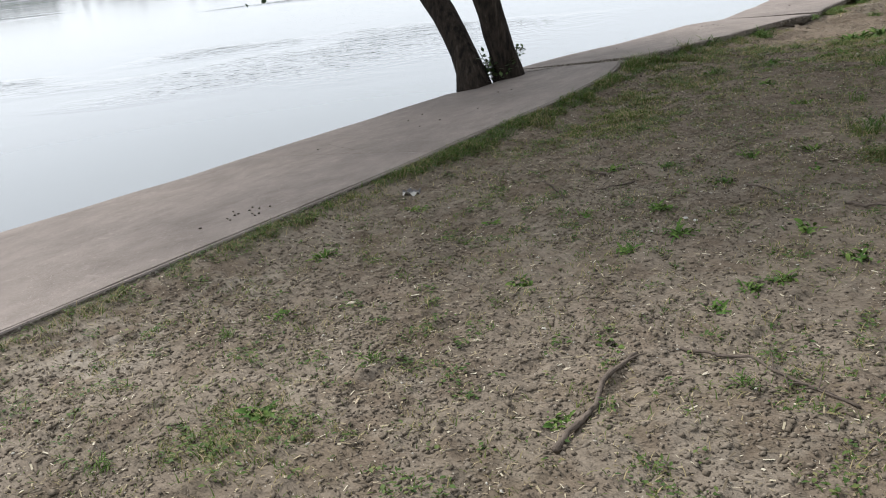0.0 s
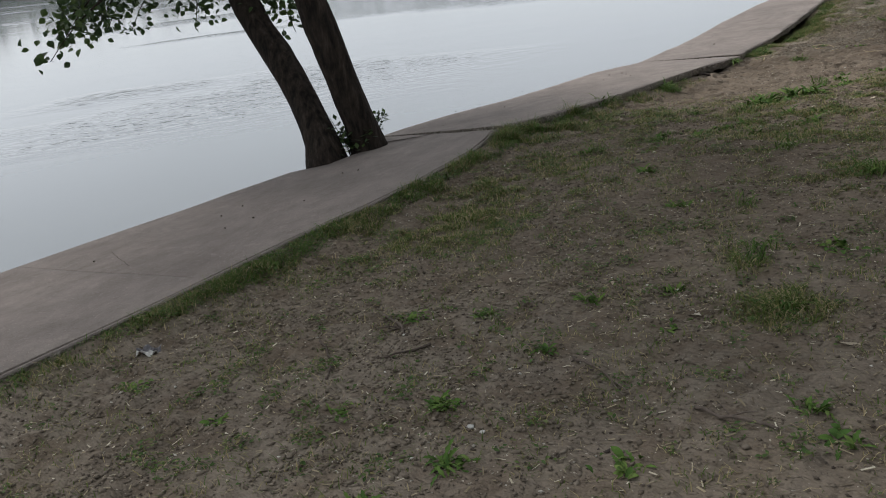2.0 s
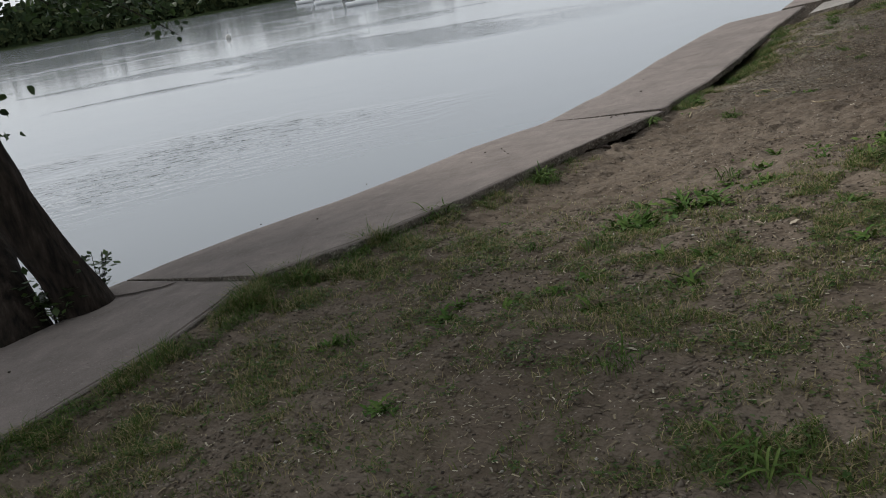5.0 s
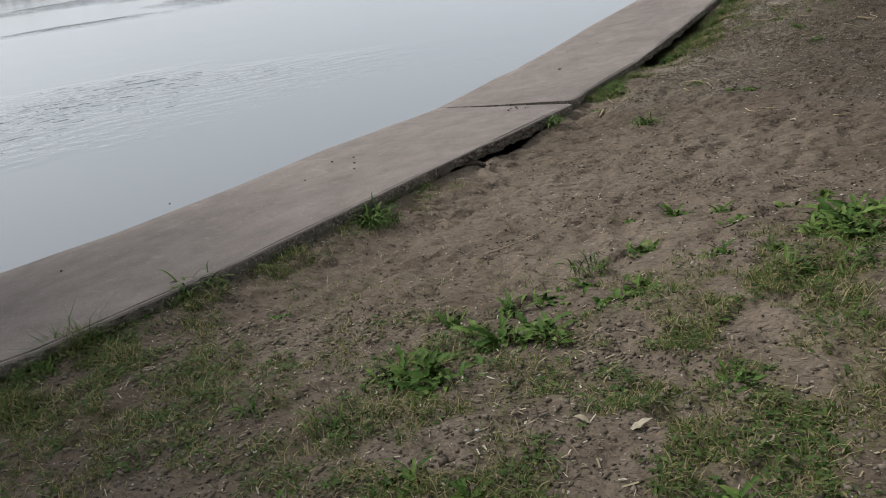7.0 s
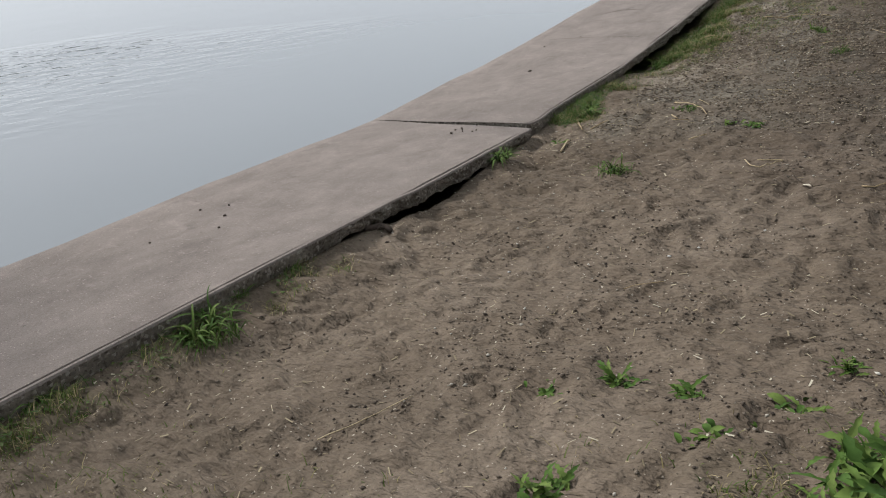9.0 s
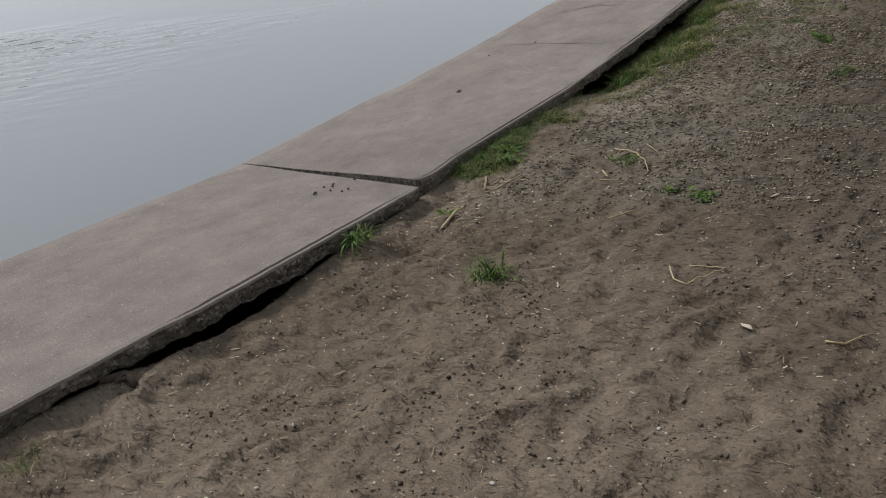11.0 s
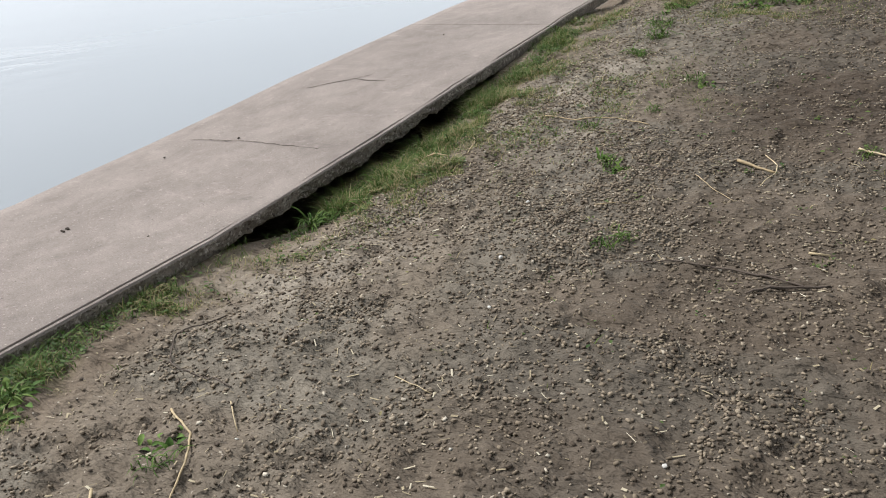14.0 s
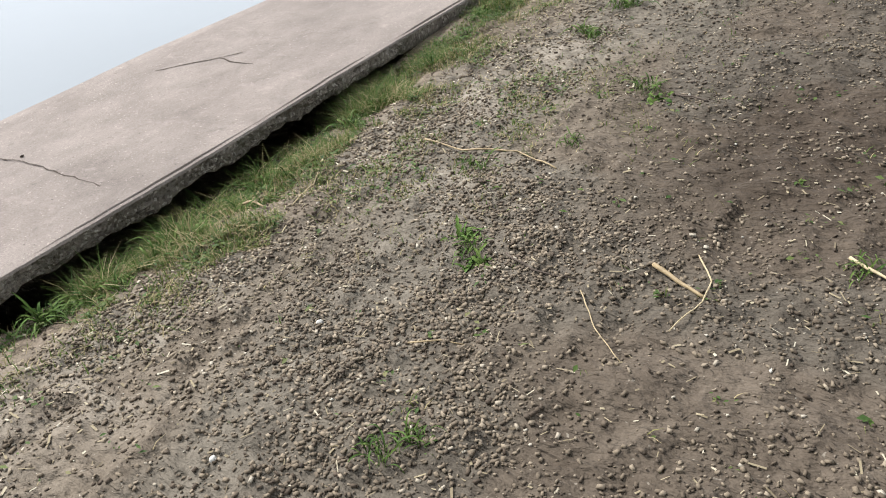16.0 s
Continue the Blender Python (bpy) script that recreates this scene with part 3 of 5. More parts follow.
def crack(points, width, seed):
    """A dirt-filled crack that wanders between the points on the slabs."""
    pts = [Vector((x, y, 0)) for x, y in points]
    line = []
    rng = random.Random(seed)
    for a, b in zip(pts, pts[1:]):
        n = max(2, int((b - a).length / 0.05))
        for k in range(n):
            line.append(a.lerp(b, k / n) + Vector((rng.uniform(-1, 1), rng.uniform(-1, 1), 0)) * 0.008)
    line.append(pts[-1])
    verts, faces = [], []
    for k, p in enumerate(line):
        d = (line[min(k + 1, len(line) - 1)] - line[max(k - 1, 0)]).normalized()
        side = Vector((-d.y, d.x, 0))
        w = width * (0.35 + 0.65 * rng.random()) * (0.3 if k in (0, len(line) - 1) else 1)
        for s in (-0.5, 0.5):
            q = p + side * w * s
            verts.append((q.x, q.y, float(slab_z(q.x, q.y)) + 0.0055))
        if k:
            faces.append((2 * k - 2, 2 * k - 1, 2 * k + 1, 2 * k))
    mesh_object("crack", verts, faces, CRACK, pavement)


crack([(-4.87, 19.26), (-4.7, 19.45), (-4.61, 19.53), (-4.45, 19.5), (-4.31, 19.51)], 0.020, 1)
crack([(-4.61, 19.53), (-4.52, 19.66)], 0.013, 2)
crack([(-5.40, 8.47), (-5.05, 8.54), (-4.87, 8.62), (-4.82, 8.72)], 0.045, 3)
crack([(-4.99, 18.15), (-4.5, 18.2), (-3.72, 18.17)], 0.010, 4)
crack([(-5.5, 5.46), (-4.9, 5.2)], 0.006, 5)


# ---- the two-stemmed tree at the water's edge ----
def tree():
    t = tagged(new("tree"), "leaning two-stemmed riverside tree with dark furrowed bark", "tree")
    t.location = (-5.4, 8.1, -0.3)
    rng = random.Random(5)
    limbs = []

    def stem(name, way, r0, seed):
        """A stem through the places (x, y, z), from its foot up."""
        pts, radii = [], []
        n = 34
        wx, wy, wz = ([w[k] for w in way] for k in range(3))
        foot, top = wz[0], wz[-1]
        for k in range(n + 1):
            h = -1.2 + (top - foot + 1.2) * (k / n) ** 1.25
            hh = max(h, 0)
            spread = [hh + d for d in (-0.22, -0.11, 0, 0.11, 0.22)]
            x = float(np.mean(np.interp([foot + q for q in spread], wz, wx)))
            y = float(np.mean(np.interp([foot + q for q in spread], wz, wy)))
            flare = 1 + 0.26 * math.exp(-hh / 0.14)
            pts.append((x, y, foot + h))
            radii.append(r0 * flare * (1 - 0.55 * hh / (top - foot)) * (1 + 0.05 * math.sin(hh * 5 + seed * 2)))
        v, f = tube(pts, radii, 20)
        v = [p + Vector((noise.noise(p * 5.0), noise.noise(p * 5.0 + Vector((9, 0, 0))), 0)) * 0.022 + Vector((noise.noise(p * 17.0), noise.noise(p * 17.0 + Vector((9, 0, 0))), 0)) * 0.016 for p in v]
        ob = mesh_object(name, v, f, BARK)
        ob.parent = t
        ob.matrix_parent_inverse = Matrix.Translation((5.4, -8.1, 0.3))
        limbs.extend((Vector(p), r) for p, r in zip(pts[10:], radii[10:]))
        return ob

    stem("trunk", [(-5.54, 7.98, -0.28), (-5.65, 8.02, 0.04), (-5.98, 8.14, 0.50), (-6.42, 8.23, 0.97), (-6.75, 8.29, 1.47), (-9.2, 8.7, 5.9)], 0.158, 1)
    stem("trunk", [(-5.31, 8.38, -0.25), (-5.31, 8.26, 0.00), (-5.34, 8.10, 0.51), (-5.41, 8.01, 0.98), (-5.54, 7.96, 1.45), (-7.2, 8.3, 6.7)], 0.158, 4)
    # limbs that carry the hanging sprays
    tips = [(-7.3, 8.2, 1.02), (-7.4, 6.55, 0.95), (-7.9, 7.85, 1.06), (-6.2, 8.5, 0.90), (-7.95, 7.15, 1.02), (-6.4, 10.6, 1.36), (-7.8, 7.35, 1.1), (-6.35, 8.42, 1.15), (-7.9, 6.97, 1.1), (-7.87, 7.2, 1.3), (-7.7, 7.45, 1.15), (-7.2, 7.46, 1.35)]
    tips += [(-7.2, 7.85, 1.3), (-6.85, 7.85, 1.2), (-7.75, 7.4, 1.45), (-7.95, 7.1, 1.5), (-7.05, 8.3, 1.4), (-7.3, 6.7, 1.15), (-7.25, 6.85, 1.45), (-7.4, 10.35, 1.75), (-7.7, 10.85, 1.62), (-7.1, 10.8, 1.65), (-6.75, 10.9, 1.55), (-6.95, 11.45, 1.62), (-6.9, 11.8, 1.66), (-7.8, 10.65, 1.6), (-7.2, 11.2, 1.75)]
    for k in range(110):
        a, r = rng.uniform(0, 2 * math.pi), math.sqrt(rng.random())
        x, y = -7.8 + 2.3 * r * math.cos(a), 8.9 + 3.0 * r * math.sin(a)
        if x > -5.9:
            continue
        tips.append((x, y, 1.75 + rng.random() ** 1.5 * 2.3 + 0.08 * max(0, y - 9)))
    leaf_v, leaf_f = [], []
    back_to = Matrix.Translation((5.4, -8.1, 0.3))

    def leaf(at, way, size):
        way = way.normalized()
        side = way.cross(Vector((rng.uniform(-1, 1), rng.uniform(-1, 1), 0.6))).normalized()
        up = side.cross(way)
        b = len(leaf_v)
        w = size * 0.42
        for u, s, z in ((0, 0, 0), (0.28, -0.85, 0.10), (0.62, -0.9, 0.10), (1.0, 0, -0.06), (0.62, 0.9, 0.10), (0.28, 0.85, 0.10), (0.5, 0, 0)):
            leaf_v.append(at + way * (u * size) + side * (s * w) + up * (z * size))
        for q in ((0, 6, 1), (1, 6, 2), (2, 6, 3), (3, 6, 4), (4, 6, 5), (5, 6, 0)):
            leaf_f.append(tuple(b + i for i in q))

    for k, tip in enumerate(tips):
        tip = Vector(tip)
        root, r = min(limbs, key=lambda lr: (lr[0] - tip).length + max(0, tip.z + 0.7 - lr[0].z) * 2)
        mid = root.lerp(tip, 0.55) + Vector((rng.uniform(-0.2, 0.2), rng.uniform(-0.2, 0.2), 0.55))
        line = []
        for s in range(11):
            q = s / 10
            line.append(root * (1 - q) ** 2 + mid * (2 * q * (1 - q)) + tip * q * q)
        v, f = tube(line, [max(0.004, 0.028 * (1 - q / 10.5)) for q in range(11)], 5)
        mesh_object("branch", v, f, BARK, t).matrix_parent_inverse = back_to
        for s in range(105):
            q = 0.35 + 0.65 * rng.random() ** 0.7
            i = min(9, int(q * 10))
            p = line[i].lerp(line[i + 1], q * 10 - i)
            spread = 0.10 + 0.30 * (1 - q)
            p = p + Vector((rng.gauss(0, spread), rng.gauss(0, spread), rng.gauss(0.02, spread * 0.55)))
            leaf(p, Vector((rng.uniform(-1, 1), rng.uniform(-1, 1), rng.uniform(-1.2, 0.25))), rng.uniform(0.05, 0.088))
    # the upper crown, unseen above the open view, placed to shade the bank
    for k in range(19000):
        a, r, h = rng.uniform(0, 2 * math.pi), math.sqrt(rng.random()), rng.random()
        p = Vector((-8.4 + 3.9 * r * math.cos(a) * (1.1 - 0.6 * h), 6.3 + 3.8 * r * math.sin(a) * (1.1 - 0.6 * h), 3.4 + 4.6 * h))
        if noise.noise(p * 0.9) < -0.05:
            continue
        leaf(p, Vector((rng.uniform(-1, 1), rng.uniform(-1, 1), rng.uniform(-1, 0.3))), rng.uniform(0.10, 0.19))
    mesh_object("crown", leaf_v, leaf_f, LEAF, t, smooth=False).matrix_parent_inverse = back_to


tree()


def shade_tree(x, y, seed):
    """Tall unseen tree added inland of the walk: shades the ground from that side."""
    z = float(ground_z(x, y))
    t = tagged(new("tree"), "tall unseen broadleaf tree added on the lawn to shade the ground", "tree", "lawn trees")
    t.location = (x, y, z)
    rng = np.random.RandomState(seed)
    pts = [Vector((0.10 * math.sin(h + seed), 0.10 * math.cos(h * 0.8 + seed), h)) for h in (-0.2, 0.2, 0.8, 1.6, 2.6, 3.8, 5.2, 6.6)]
    v, f = tube(pts, [0.42, 0.34, 0.29, 0.27, 0.25, 0.21, 0.15, 0.08], 16)
    mesh_object("trunk", v, f, BARK, t)
    for k in range(7):
        a = 2 * math.pi * k / 7 + seed
        top = Vector((math.cos(a) * 3.2, math.sin(a) * 3.2, 6.0 + (k % 3) * 0.7))
        v, f = tube([pts[4], pts[4].lerp(top, 0.5) + Vector((0, 0, 0.6)), top], [0.12, 0.08, 0.03], 8)
        mesh_object("limb", v, f, BARK, t)
    n = 2600
    d = rng.randn(n, 3)
    d /= np.linalg.norm(d, axis=1, keepdims=True)
    c = d * (0.45 + 0.55 * rng.rand(n, 1)) * np.array((4.6, 4.6, 2.7)) + np.array((0, 0, 6.4))
    c += (lattice(c[:, 0], c[:, 1], 1.1, seed)[:, None] - 0.5) * 0.9
    u = rng.randn(n, 3)
    u /= np.linalg.norm(u, axis=1, keepdims=True)
    w = np.cross(u, rng.randn(n, 3))
    w /= np.linalg.norm(w, axis=1, keepdims=True)
    L = (0.16 + 0.22 * rng.rand(n))[:, None]
    q = np.stack((c - u * L, c + w * L * 0.7, c + u * L, c - w * L * 0.7), 1).reshape(-1, 3)
    ob = big_mesh("crown", q, np.arange(4 * n).reshape(-1, 4), 4, LEAF)
    ob.parent = t


# out of view, spaced by how much sky each should block
for k, (x, y) in enumerate(((7.0, -4.0), (7.2, 3.0), (7.0, 9.6), (2.6, 15.5), (2.6, 21.5), (3.6, 29.0))):
    shade_tree(x, y, 100 + k)


def sapling(x, y, z, height, seed):
    """Small leafy shoots at the foot of the tree."""
    rng = random.Random(seed)
    t = tagged(new("shoots"), "small leafy green shoots at the foot of a tree", "shrub", "shoots at the tree")
    t.location = (x, y, z)
    lv, lf = [], []
    for k in range(7):
        d = Vector((rng.uniform(-0.6, 0.6), rng.uniform(-0.5, 0.5), 1)) * height * rng.uniform(0.6, 1.0)
        v, f = tube([d * (q / 5) for q in range(6)], [0.0025] * 6, 5)
        mesh_object("stem", v, f, BARK, t)
        for s in range(16):
            p = d * rng.uniform(0.25, 1.05) + Vector((rng.gauss(0, 0.03), rng.gauss(0, 0.03), 0))
            w = Vector((rng.uniform(-1, 1), rng.uniform(-1, 1), rng.uniform(-0.3, 0.6))).normalized()
            side = w.cross(Vector((0, 0, 1))).normalized()
            L = rng.uniform(0.04, 0.075)
            o = len(lv)
            lv.extend([p, p + w * L * 0.5 + side * L * 0.35, p + w * L, p + w * L * 0.5 - side * L * 0.35])
            lf.append((o, o + 1, o + 2, o + 3))
    tagged(mesh_object("leaves", lv, lf, LEAF, t, smooth=False), kind="stuff")


sapling(-5.38, 8.50, -0.225, 0.32, 1)
sapling(-5.30, 8.08, -0.25, 0.42, 2)
sapling(-5.42, 8.16, -0.25, 0.30, 3)


# ---- the far bank and the moored boats ----
def far_bank():
    line = [(-215, -60), (-205, 60), (-198, 122), (-192, 150), (-180, 168), (-172, 200), (-168, 260), (-160, 420), (-150, 800)]
    verts, faces = [], []
    for k, (x, y) in enumerate(line):
        verts += [(x + 2, y, WATER_Z - 0.3), (x - 1, y, WATER_Z + 0.5), (x - 12, y, WATER_Z + 2.0), (x - 500, y, WATER_Z + 6.0)]
        if k:
            for s in range(3):
                faces.append((4 * k - 4 + s, 4 * k - 3 + s, 4 * k + 1 + s, 4 * k + s))
    tagged(mesh_object("far_bank", verts, faces, FARWOOD), "low earth bank across the river", "river bank", kind="structure")
    rng = np.random.RandomState(8)
    n = 42000
    s = rng.rand(n) ** 1.3
    y = -40 + 360 * s
    x = np.interp(y, [p[1] for p in line], [p[0] for p in line]) - 1.0 - rng.rand(n) ** 1.5 * 22
    tall = 2.2 + 8.5 * smooth01((lattice(x, y, 9.0, 61) * 0.65 + lattice(x, y, 3.0, 62) * 0.35 - 0.15) / 0.6) * np.clip((np.interp(y, [p[1] for p in line], [p[0] for p in line]) - x) / 6.0, 0.18, 1)
    z = WATER_Z + 0.4 + tall * rng.rand(n) ** 0.6
    size = 0.7 + 0.9 * rng.rand(n)
    c = np.stack((x, y, z), -1)
    u = rng.randn(n, 3)
    u /= np.linalg.norm(u, axis=1, keepdims=True)
    v = np.cross(u, rng.randn(n, 3))
    v /= np.linalg.norm(v, axis=1, keepdims=True)
    q = np.stack((c - u * size[:, None], c + v * size[:, None] * 0.7, c + u * size[:, None], c - v * size[:, None] * 0.7), 1).reshape(-1, 3)
    ob = big_mesh("far_woods", q, np.arange(4 * n).reshape(-1, 4), 4, FARWOOD)
    tagged(ob, "dense green bank of trees and reeds across the river", "woods", kind="stuff")


far_bank()


def sailboat(x, y, turn, size):
    b = tagged(new("sailboat"), "small white sailing boat moored on the river", "boat", "moored boats")
    b.matrix_basis = pose(x, y, WATER_Z, 0, 0, turn) @ Matrix.Scale(size, 4)
    verts, faces = [], []
    n = 14
    for k in range(n + 1):
        f = k / n
        w = 0.95 * math.sin(math.pi * (0.18 + 0.82 * f)) ** 0.7 if f < 1 else 0.01
        sheer = 0.75 + 0.25 * f * f
        xx = -2.6 + 5.6 * f
        verts += [(xx, -w, sheer), (xx * 0.95, -w * 0.8, 0.1), (xx * 0.9, 0, -0.25), (xx * 0.95, w * 0.8, 0.1), (xx, w, sheer), (xx, 0, sheer + 0.06)]
        if k:
            for s in range(6):
                q = (s + 1) % 6
                faces.append((6 * k - 6 + s, 6 * k - 6 + q, 6 * k + q, 6 * k + s))
    faces.append((0, 1, 2, 3, 4, 5))
    mesh_object("hull", verts, faces, HULL, b)
    v = []
    for xx, w, z in ((-0.9, 0.5, 0.78), (1.2, 0.4, 0.84), (-0.7, 0.42, 1.15), (0.8, 0.3, 1.08)):
        v += [(xx, -w, z), (xx, w, z)]
    mesh_object("cabin", v, [(0, 1, 3, 2), (4, 6, 7, 5), (0, 4, 5, 1), (2, 3, 7, 6), (0, 2, 6, 4), (1, 5, 7, 3)], HULL, b, smooth=False)
    v, f = tube([(0.5, 0, 0.8), (0.5, 0, 8.0)], [0.06, 0.04], 8)
    mesh_object("mast", v, f, HULL, b)
    v, f = tube([(0.5, 0, 1.7), (-2.2, 0, 1.6)], [0.09, 0.07], 8)
    mesh_object("boom", v, f, DARK, b)
    v, f = tube([(-2.6, -0.5, 0.7), (-2.6, -0.5, 1.25), (-2.6, 0.5, 1.25), (-2.6, 0.5, 0.7)], [0.03] * 4, 6)
    mesh_object("stern_rail", v, f, DARK, b)


sailboat(-58.5, 80.3, 25, 0.62)
sailboat(-82.0, 103.0, 30, 0.72)
sailboat(-104.0, 124.0, 28, 0.8)


def mooring_buoy():
    b = tagged(new("mooring_buoy"), "small white mooring buoy floating on the river", "buoy")
    b.location = (-50.5, 53.0, WATER_Z)
    v, f = tube([(0, 0, -0.2), (0, 0, 0.0), (0, 0, 0.2), (0.02, 0, 0.34)], [0.08, 0.2, 0.19, 0.05], 12)
    mesh_object("float", v, f, WHITE, b)
    v, f = tube([(0, 0, 0.3), (0.15, 0, 0.75)], [0.025, 0.02], 6)
    mesh_object("pick_up_handle", v, f, DARK, b)


mooring_buoy()


# ---- stuff on the ground ----
def scatter(n, seed, x0, x1, y0, y1, weight):
    """About n random places in the rectangle, thinned by weight(x, y) from 0 to 1."""
    rng = np.random.RandomState(seed)
    x, y = x0 + (x1 - x0) * rng.rand(n), y0 + (y1 - y0) * rng.rand(n)
    keep = (rng.rand(n) < weight(x, y)) & (x > inner_x(y) + 0.01)
    return x[keep], y[keep], rng


def border(x, y):
    """The thick turf that hugs the paving."""
    wide = 0.13 + 0.12 * lattice(y, 4.4, 0.7, 61) + 0.10 * np.interp(y, [4.4, 5.2, 9.6, 10.2], [0, 1, 1, 0]) * lattice(y, 8.8, 0.4, 63) + 0.08 * np.exp(-((y - 8.9) / 0.5) ** 2) + 0.16 * np.interp(y, [14.8, 15.2, 15.9, 16.2, 17.2, 17.7, 21, 22], [0, 0.15, 0.25, 0, 0, 1, 1, 0])
    along = np.interp(y, [2.6, 4.2, 4.8, 8.0, 9.3, 9.8, 10.6, 11.2, 15.2, 15.4, 16.0, 16.4, 17.2, 17.6, 21.5, 22.5], [0.1, 0.45, 0.9, 0.9, 1.0, 0.3, 0.25, 0.0, 0.0, 1.0, 0.9, 0.2, 0.3, 1.0, 0.9, 0.3])
    clear = np.where(y > 17.2, smooth01((x - inner_x(y) - 0.07) / 0.08), 1.0)      # bare over the hollow
    return clear * along * smooth01((wide - (x - inner_x(y))) / 0.10) * smooth01((lattice(x, y, 0.17, 62) - 0.18) / 0.3)


def grass(label, mat, many, area, weight, vigour):
    x, y, rng = scatter(many, 71, *area, weight)
    n = len(x)
    z = surface_z(x, y) - 0.004
    lush = np.clip(growth(x, y), 0, 2.2)
    tall = (0.010 + 0.024 * rng.rand(n) ** 1.5 + 0.026 * np.minimum(lush, 1.2) * rng.rand(n) ** 2 + 0.05 * np.clip(lush - 0.85, 0, 1.2) * rng.rand(n)) * (1 + 0.5 * np.exp(-((x - inner_x(y) - 0.1) / 0.15) ** 2)) * vigour
    a = rng.rand(n) * 2 * np.pi
    lean = tall * (0.4 + 1.6 * rng.rand(n))
    w = 0.0011 + 0.0015 * rng.rand(n)
    dx, dy = np.cos(a), np.sin(a)
    base = np.stack((x, y, z), -1)
    side = np.stack((-dy, dx, np.zeros(n)), -1) * w[:, None]
    mid = base + np.stack((dx * lean * 0.35, dy * lean * 0.35, tall * 0.6), -1)
    tip = base + np.stack((dx * lean, dy * lean, tall * (1.0 - 0.25 * rng.rand(n))), -1)
    q = np.stack((base - side, base + side, mid + side * 0.8, mid - side * 0.8, tip), 1).reshape(-1, 3)
    k = np.arange(n)[:, None] * 5
    tri = np.concatenate((k + [0, 1, 2], k + [0, 2, 3], k + [3, 2, 4]), 1).reshape(-1, 3)
    tagged(big_mesh("grass", q, tri, 3, mat), label, "grass", kind="stuff")


def sprigs(x, y):
    """Small clumps of green, a hand across, over the trodden soil."""
    spot = smooth01((lattice(x, y, 0.13, 78) - 0.76) / 0.10) * np.interp(y, [1, 3, 9.5, 10.2], [0.6, 0.9, 1.0, 0.0])
    return np.maximum(spot, 0.8 * smooth01((lattice(x, y, 0.07, 79) - 0.86) / 0.06) * np.interp(y, [1, 9.5, 10.2, 16, 18, 23], [0.8, 0.8, 0.0, 0.0, 0.5, 0.5]))


def small_leaves(many, area, weight):
    """Clover, knotgrass and other small leaves that hug the ground."""
    x, y, rng = scatter(many, 75, *area, weight)
    n = len(x)
    size = 0.005 + 0.011 * rng.rand(n) ** 1.5
    a, tip = rng.rand(n) * 2 * np.pi, 0.15 + 0.5 * rng.rand(n)
    base = np.stack((x, y, surface_z(x, y) + 0.003 + 0.024 * rng.rand(n) ** 1.5), -1)
    way = np.stack((np.cos(a), np.sin(a), tip * (rng.rand(n) - 0.35)), -1) * size[:, None]
    side = np.stack((-np.sin(a), np.cos(a), 0.5 * (rng.rand(n) - 0.5)), -1) * (size * (0.35 + 0.3 * rng.rand(n)))[:, None]
    fold = np.array((0, 0, 1.0)) * (size * 0.18)[:, None]
    q = np.stack((base - way, base + side + fold, base + way, base - side + fold), 1).reshape(-1, 3)
    k = np.arange(n)[:, None] * 4
    tri = np.concatenate((k + [0, 1, 2], k + [0, 2, 3]), 1).reshape(-1, 3)
    tagged(big_mesh("small_leaves", q, tri, 3, CLOVER), "mat of small green leaves among the grass", "weeds", kind="stuff")


def stones(name, label, category, mat, n, seed, area, weight, small, large, power, flat=0.6, sink=0.3, jag=0.6, blocky=False):
    x, y, rng = scatter(n, seed, *area, weight)
    n = len(x)
    size = small + (large - small) * rng.rand(n) ** power
    z = surface_z(x, y) + size * flat * (0.5 - sink)
    if blocky:      # eight corners, twelve faces
        hull = np.array([(-1, -1, -1), (1, -1, -1), (1, 1, -1), (-1, 1, -1), (-1, -1, 1), (1, -1, 1), (1, 1, 1), (-1, 1, 1)]) * np.array((0.66, 0.66, 0.66))
        tri = np.array([(0, 2, 1), (0, 3, 2), (4, 5, 6), (4, 6, 7), (0, 1, 5), (0, 5, 4), (1, 2, 6), (1, 6, 5), (2, 3, 7), (2, 7, 6), (3, 0, 4), (3, 4, 7)])
    else:
        hull = np.array([(1, 0, 0), (0, 1, 0), (-1, 0, 0), (0, -1, 0), (0, 0, 1), (0, 0, -1)]) * 1.15
        tri = np.array([(0, 1, 4), (1, 2, 4), (2, 3, 4), (3, 0, 4), (1, 0, 5), (2, 1, 5), (3, 2, 5), (0, 3, 5)])
    corners = len(hull)
    p = hull[None] * (1 + jag * (rng.rand(n, corners, 3) - 0.5))
    p = p * (size[:, None] * np.stack((0.46 + 0.30 * rng.rand(n), 0.28 + 0.16 * rng.rand(n), flat * (0.3 + 0.25 * rng.rand(n))), -1))[:, None, :]
    a = rng.rand(n) * 2 * np.pi
    c, s = np.cos(a)[:, None], np.sin(a)[:, None]
    q = np.stack((p[..., 0] * c - p[..., 1] * s + x[:, None], p[..., 0] * s + p[..., 1] * c + y[:, None], p[..., 2] + z[:, None]), -1).reshape(-1, 3)
    f = (np.arange(n)[:, None, None] * corners + tri[None]).reshape(-1, 3)
    ob = big_mesh(name, q, f, 3, mat, blocky)
    tagged(ob, label, category, kind="stuff")


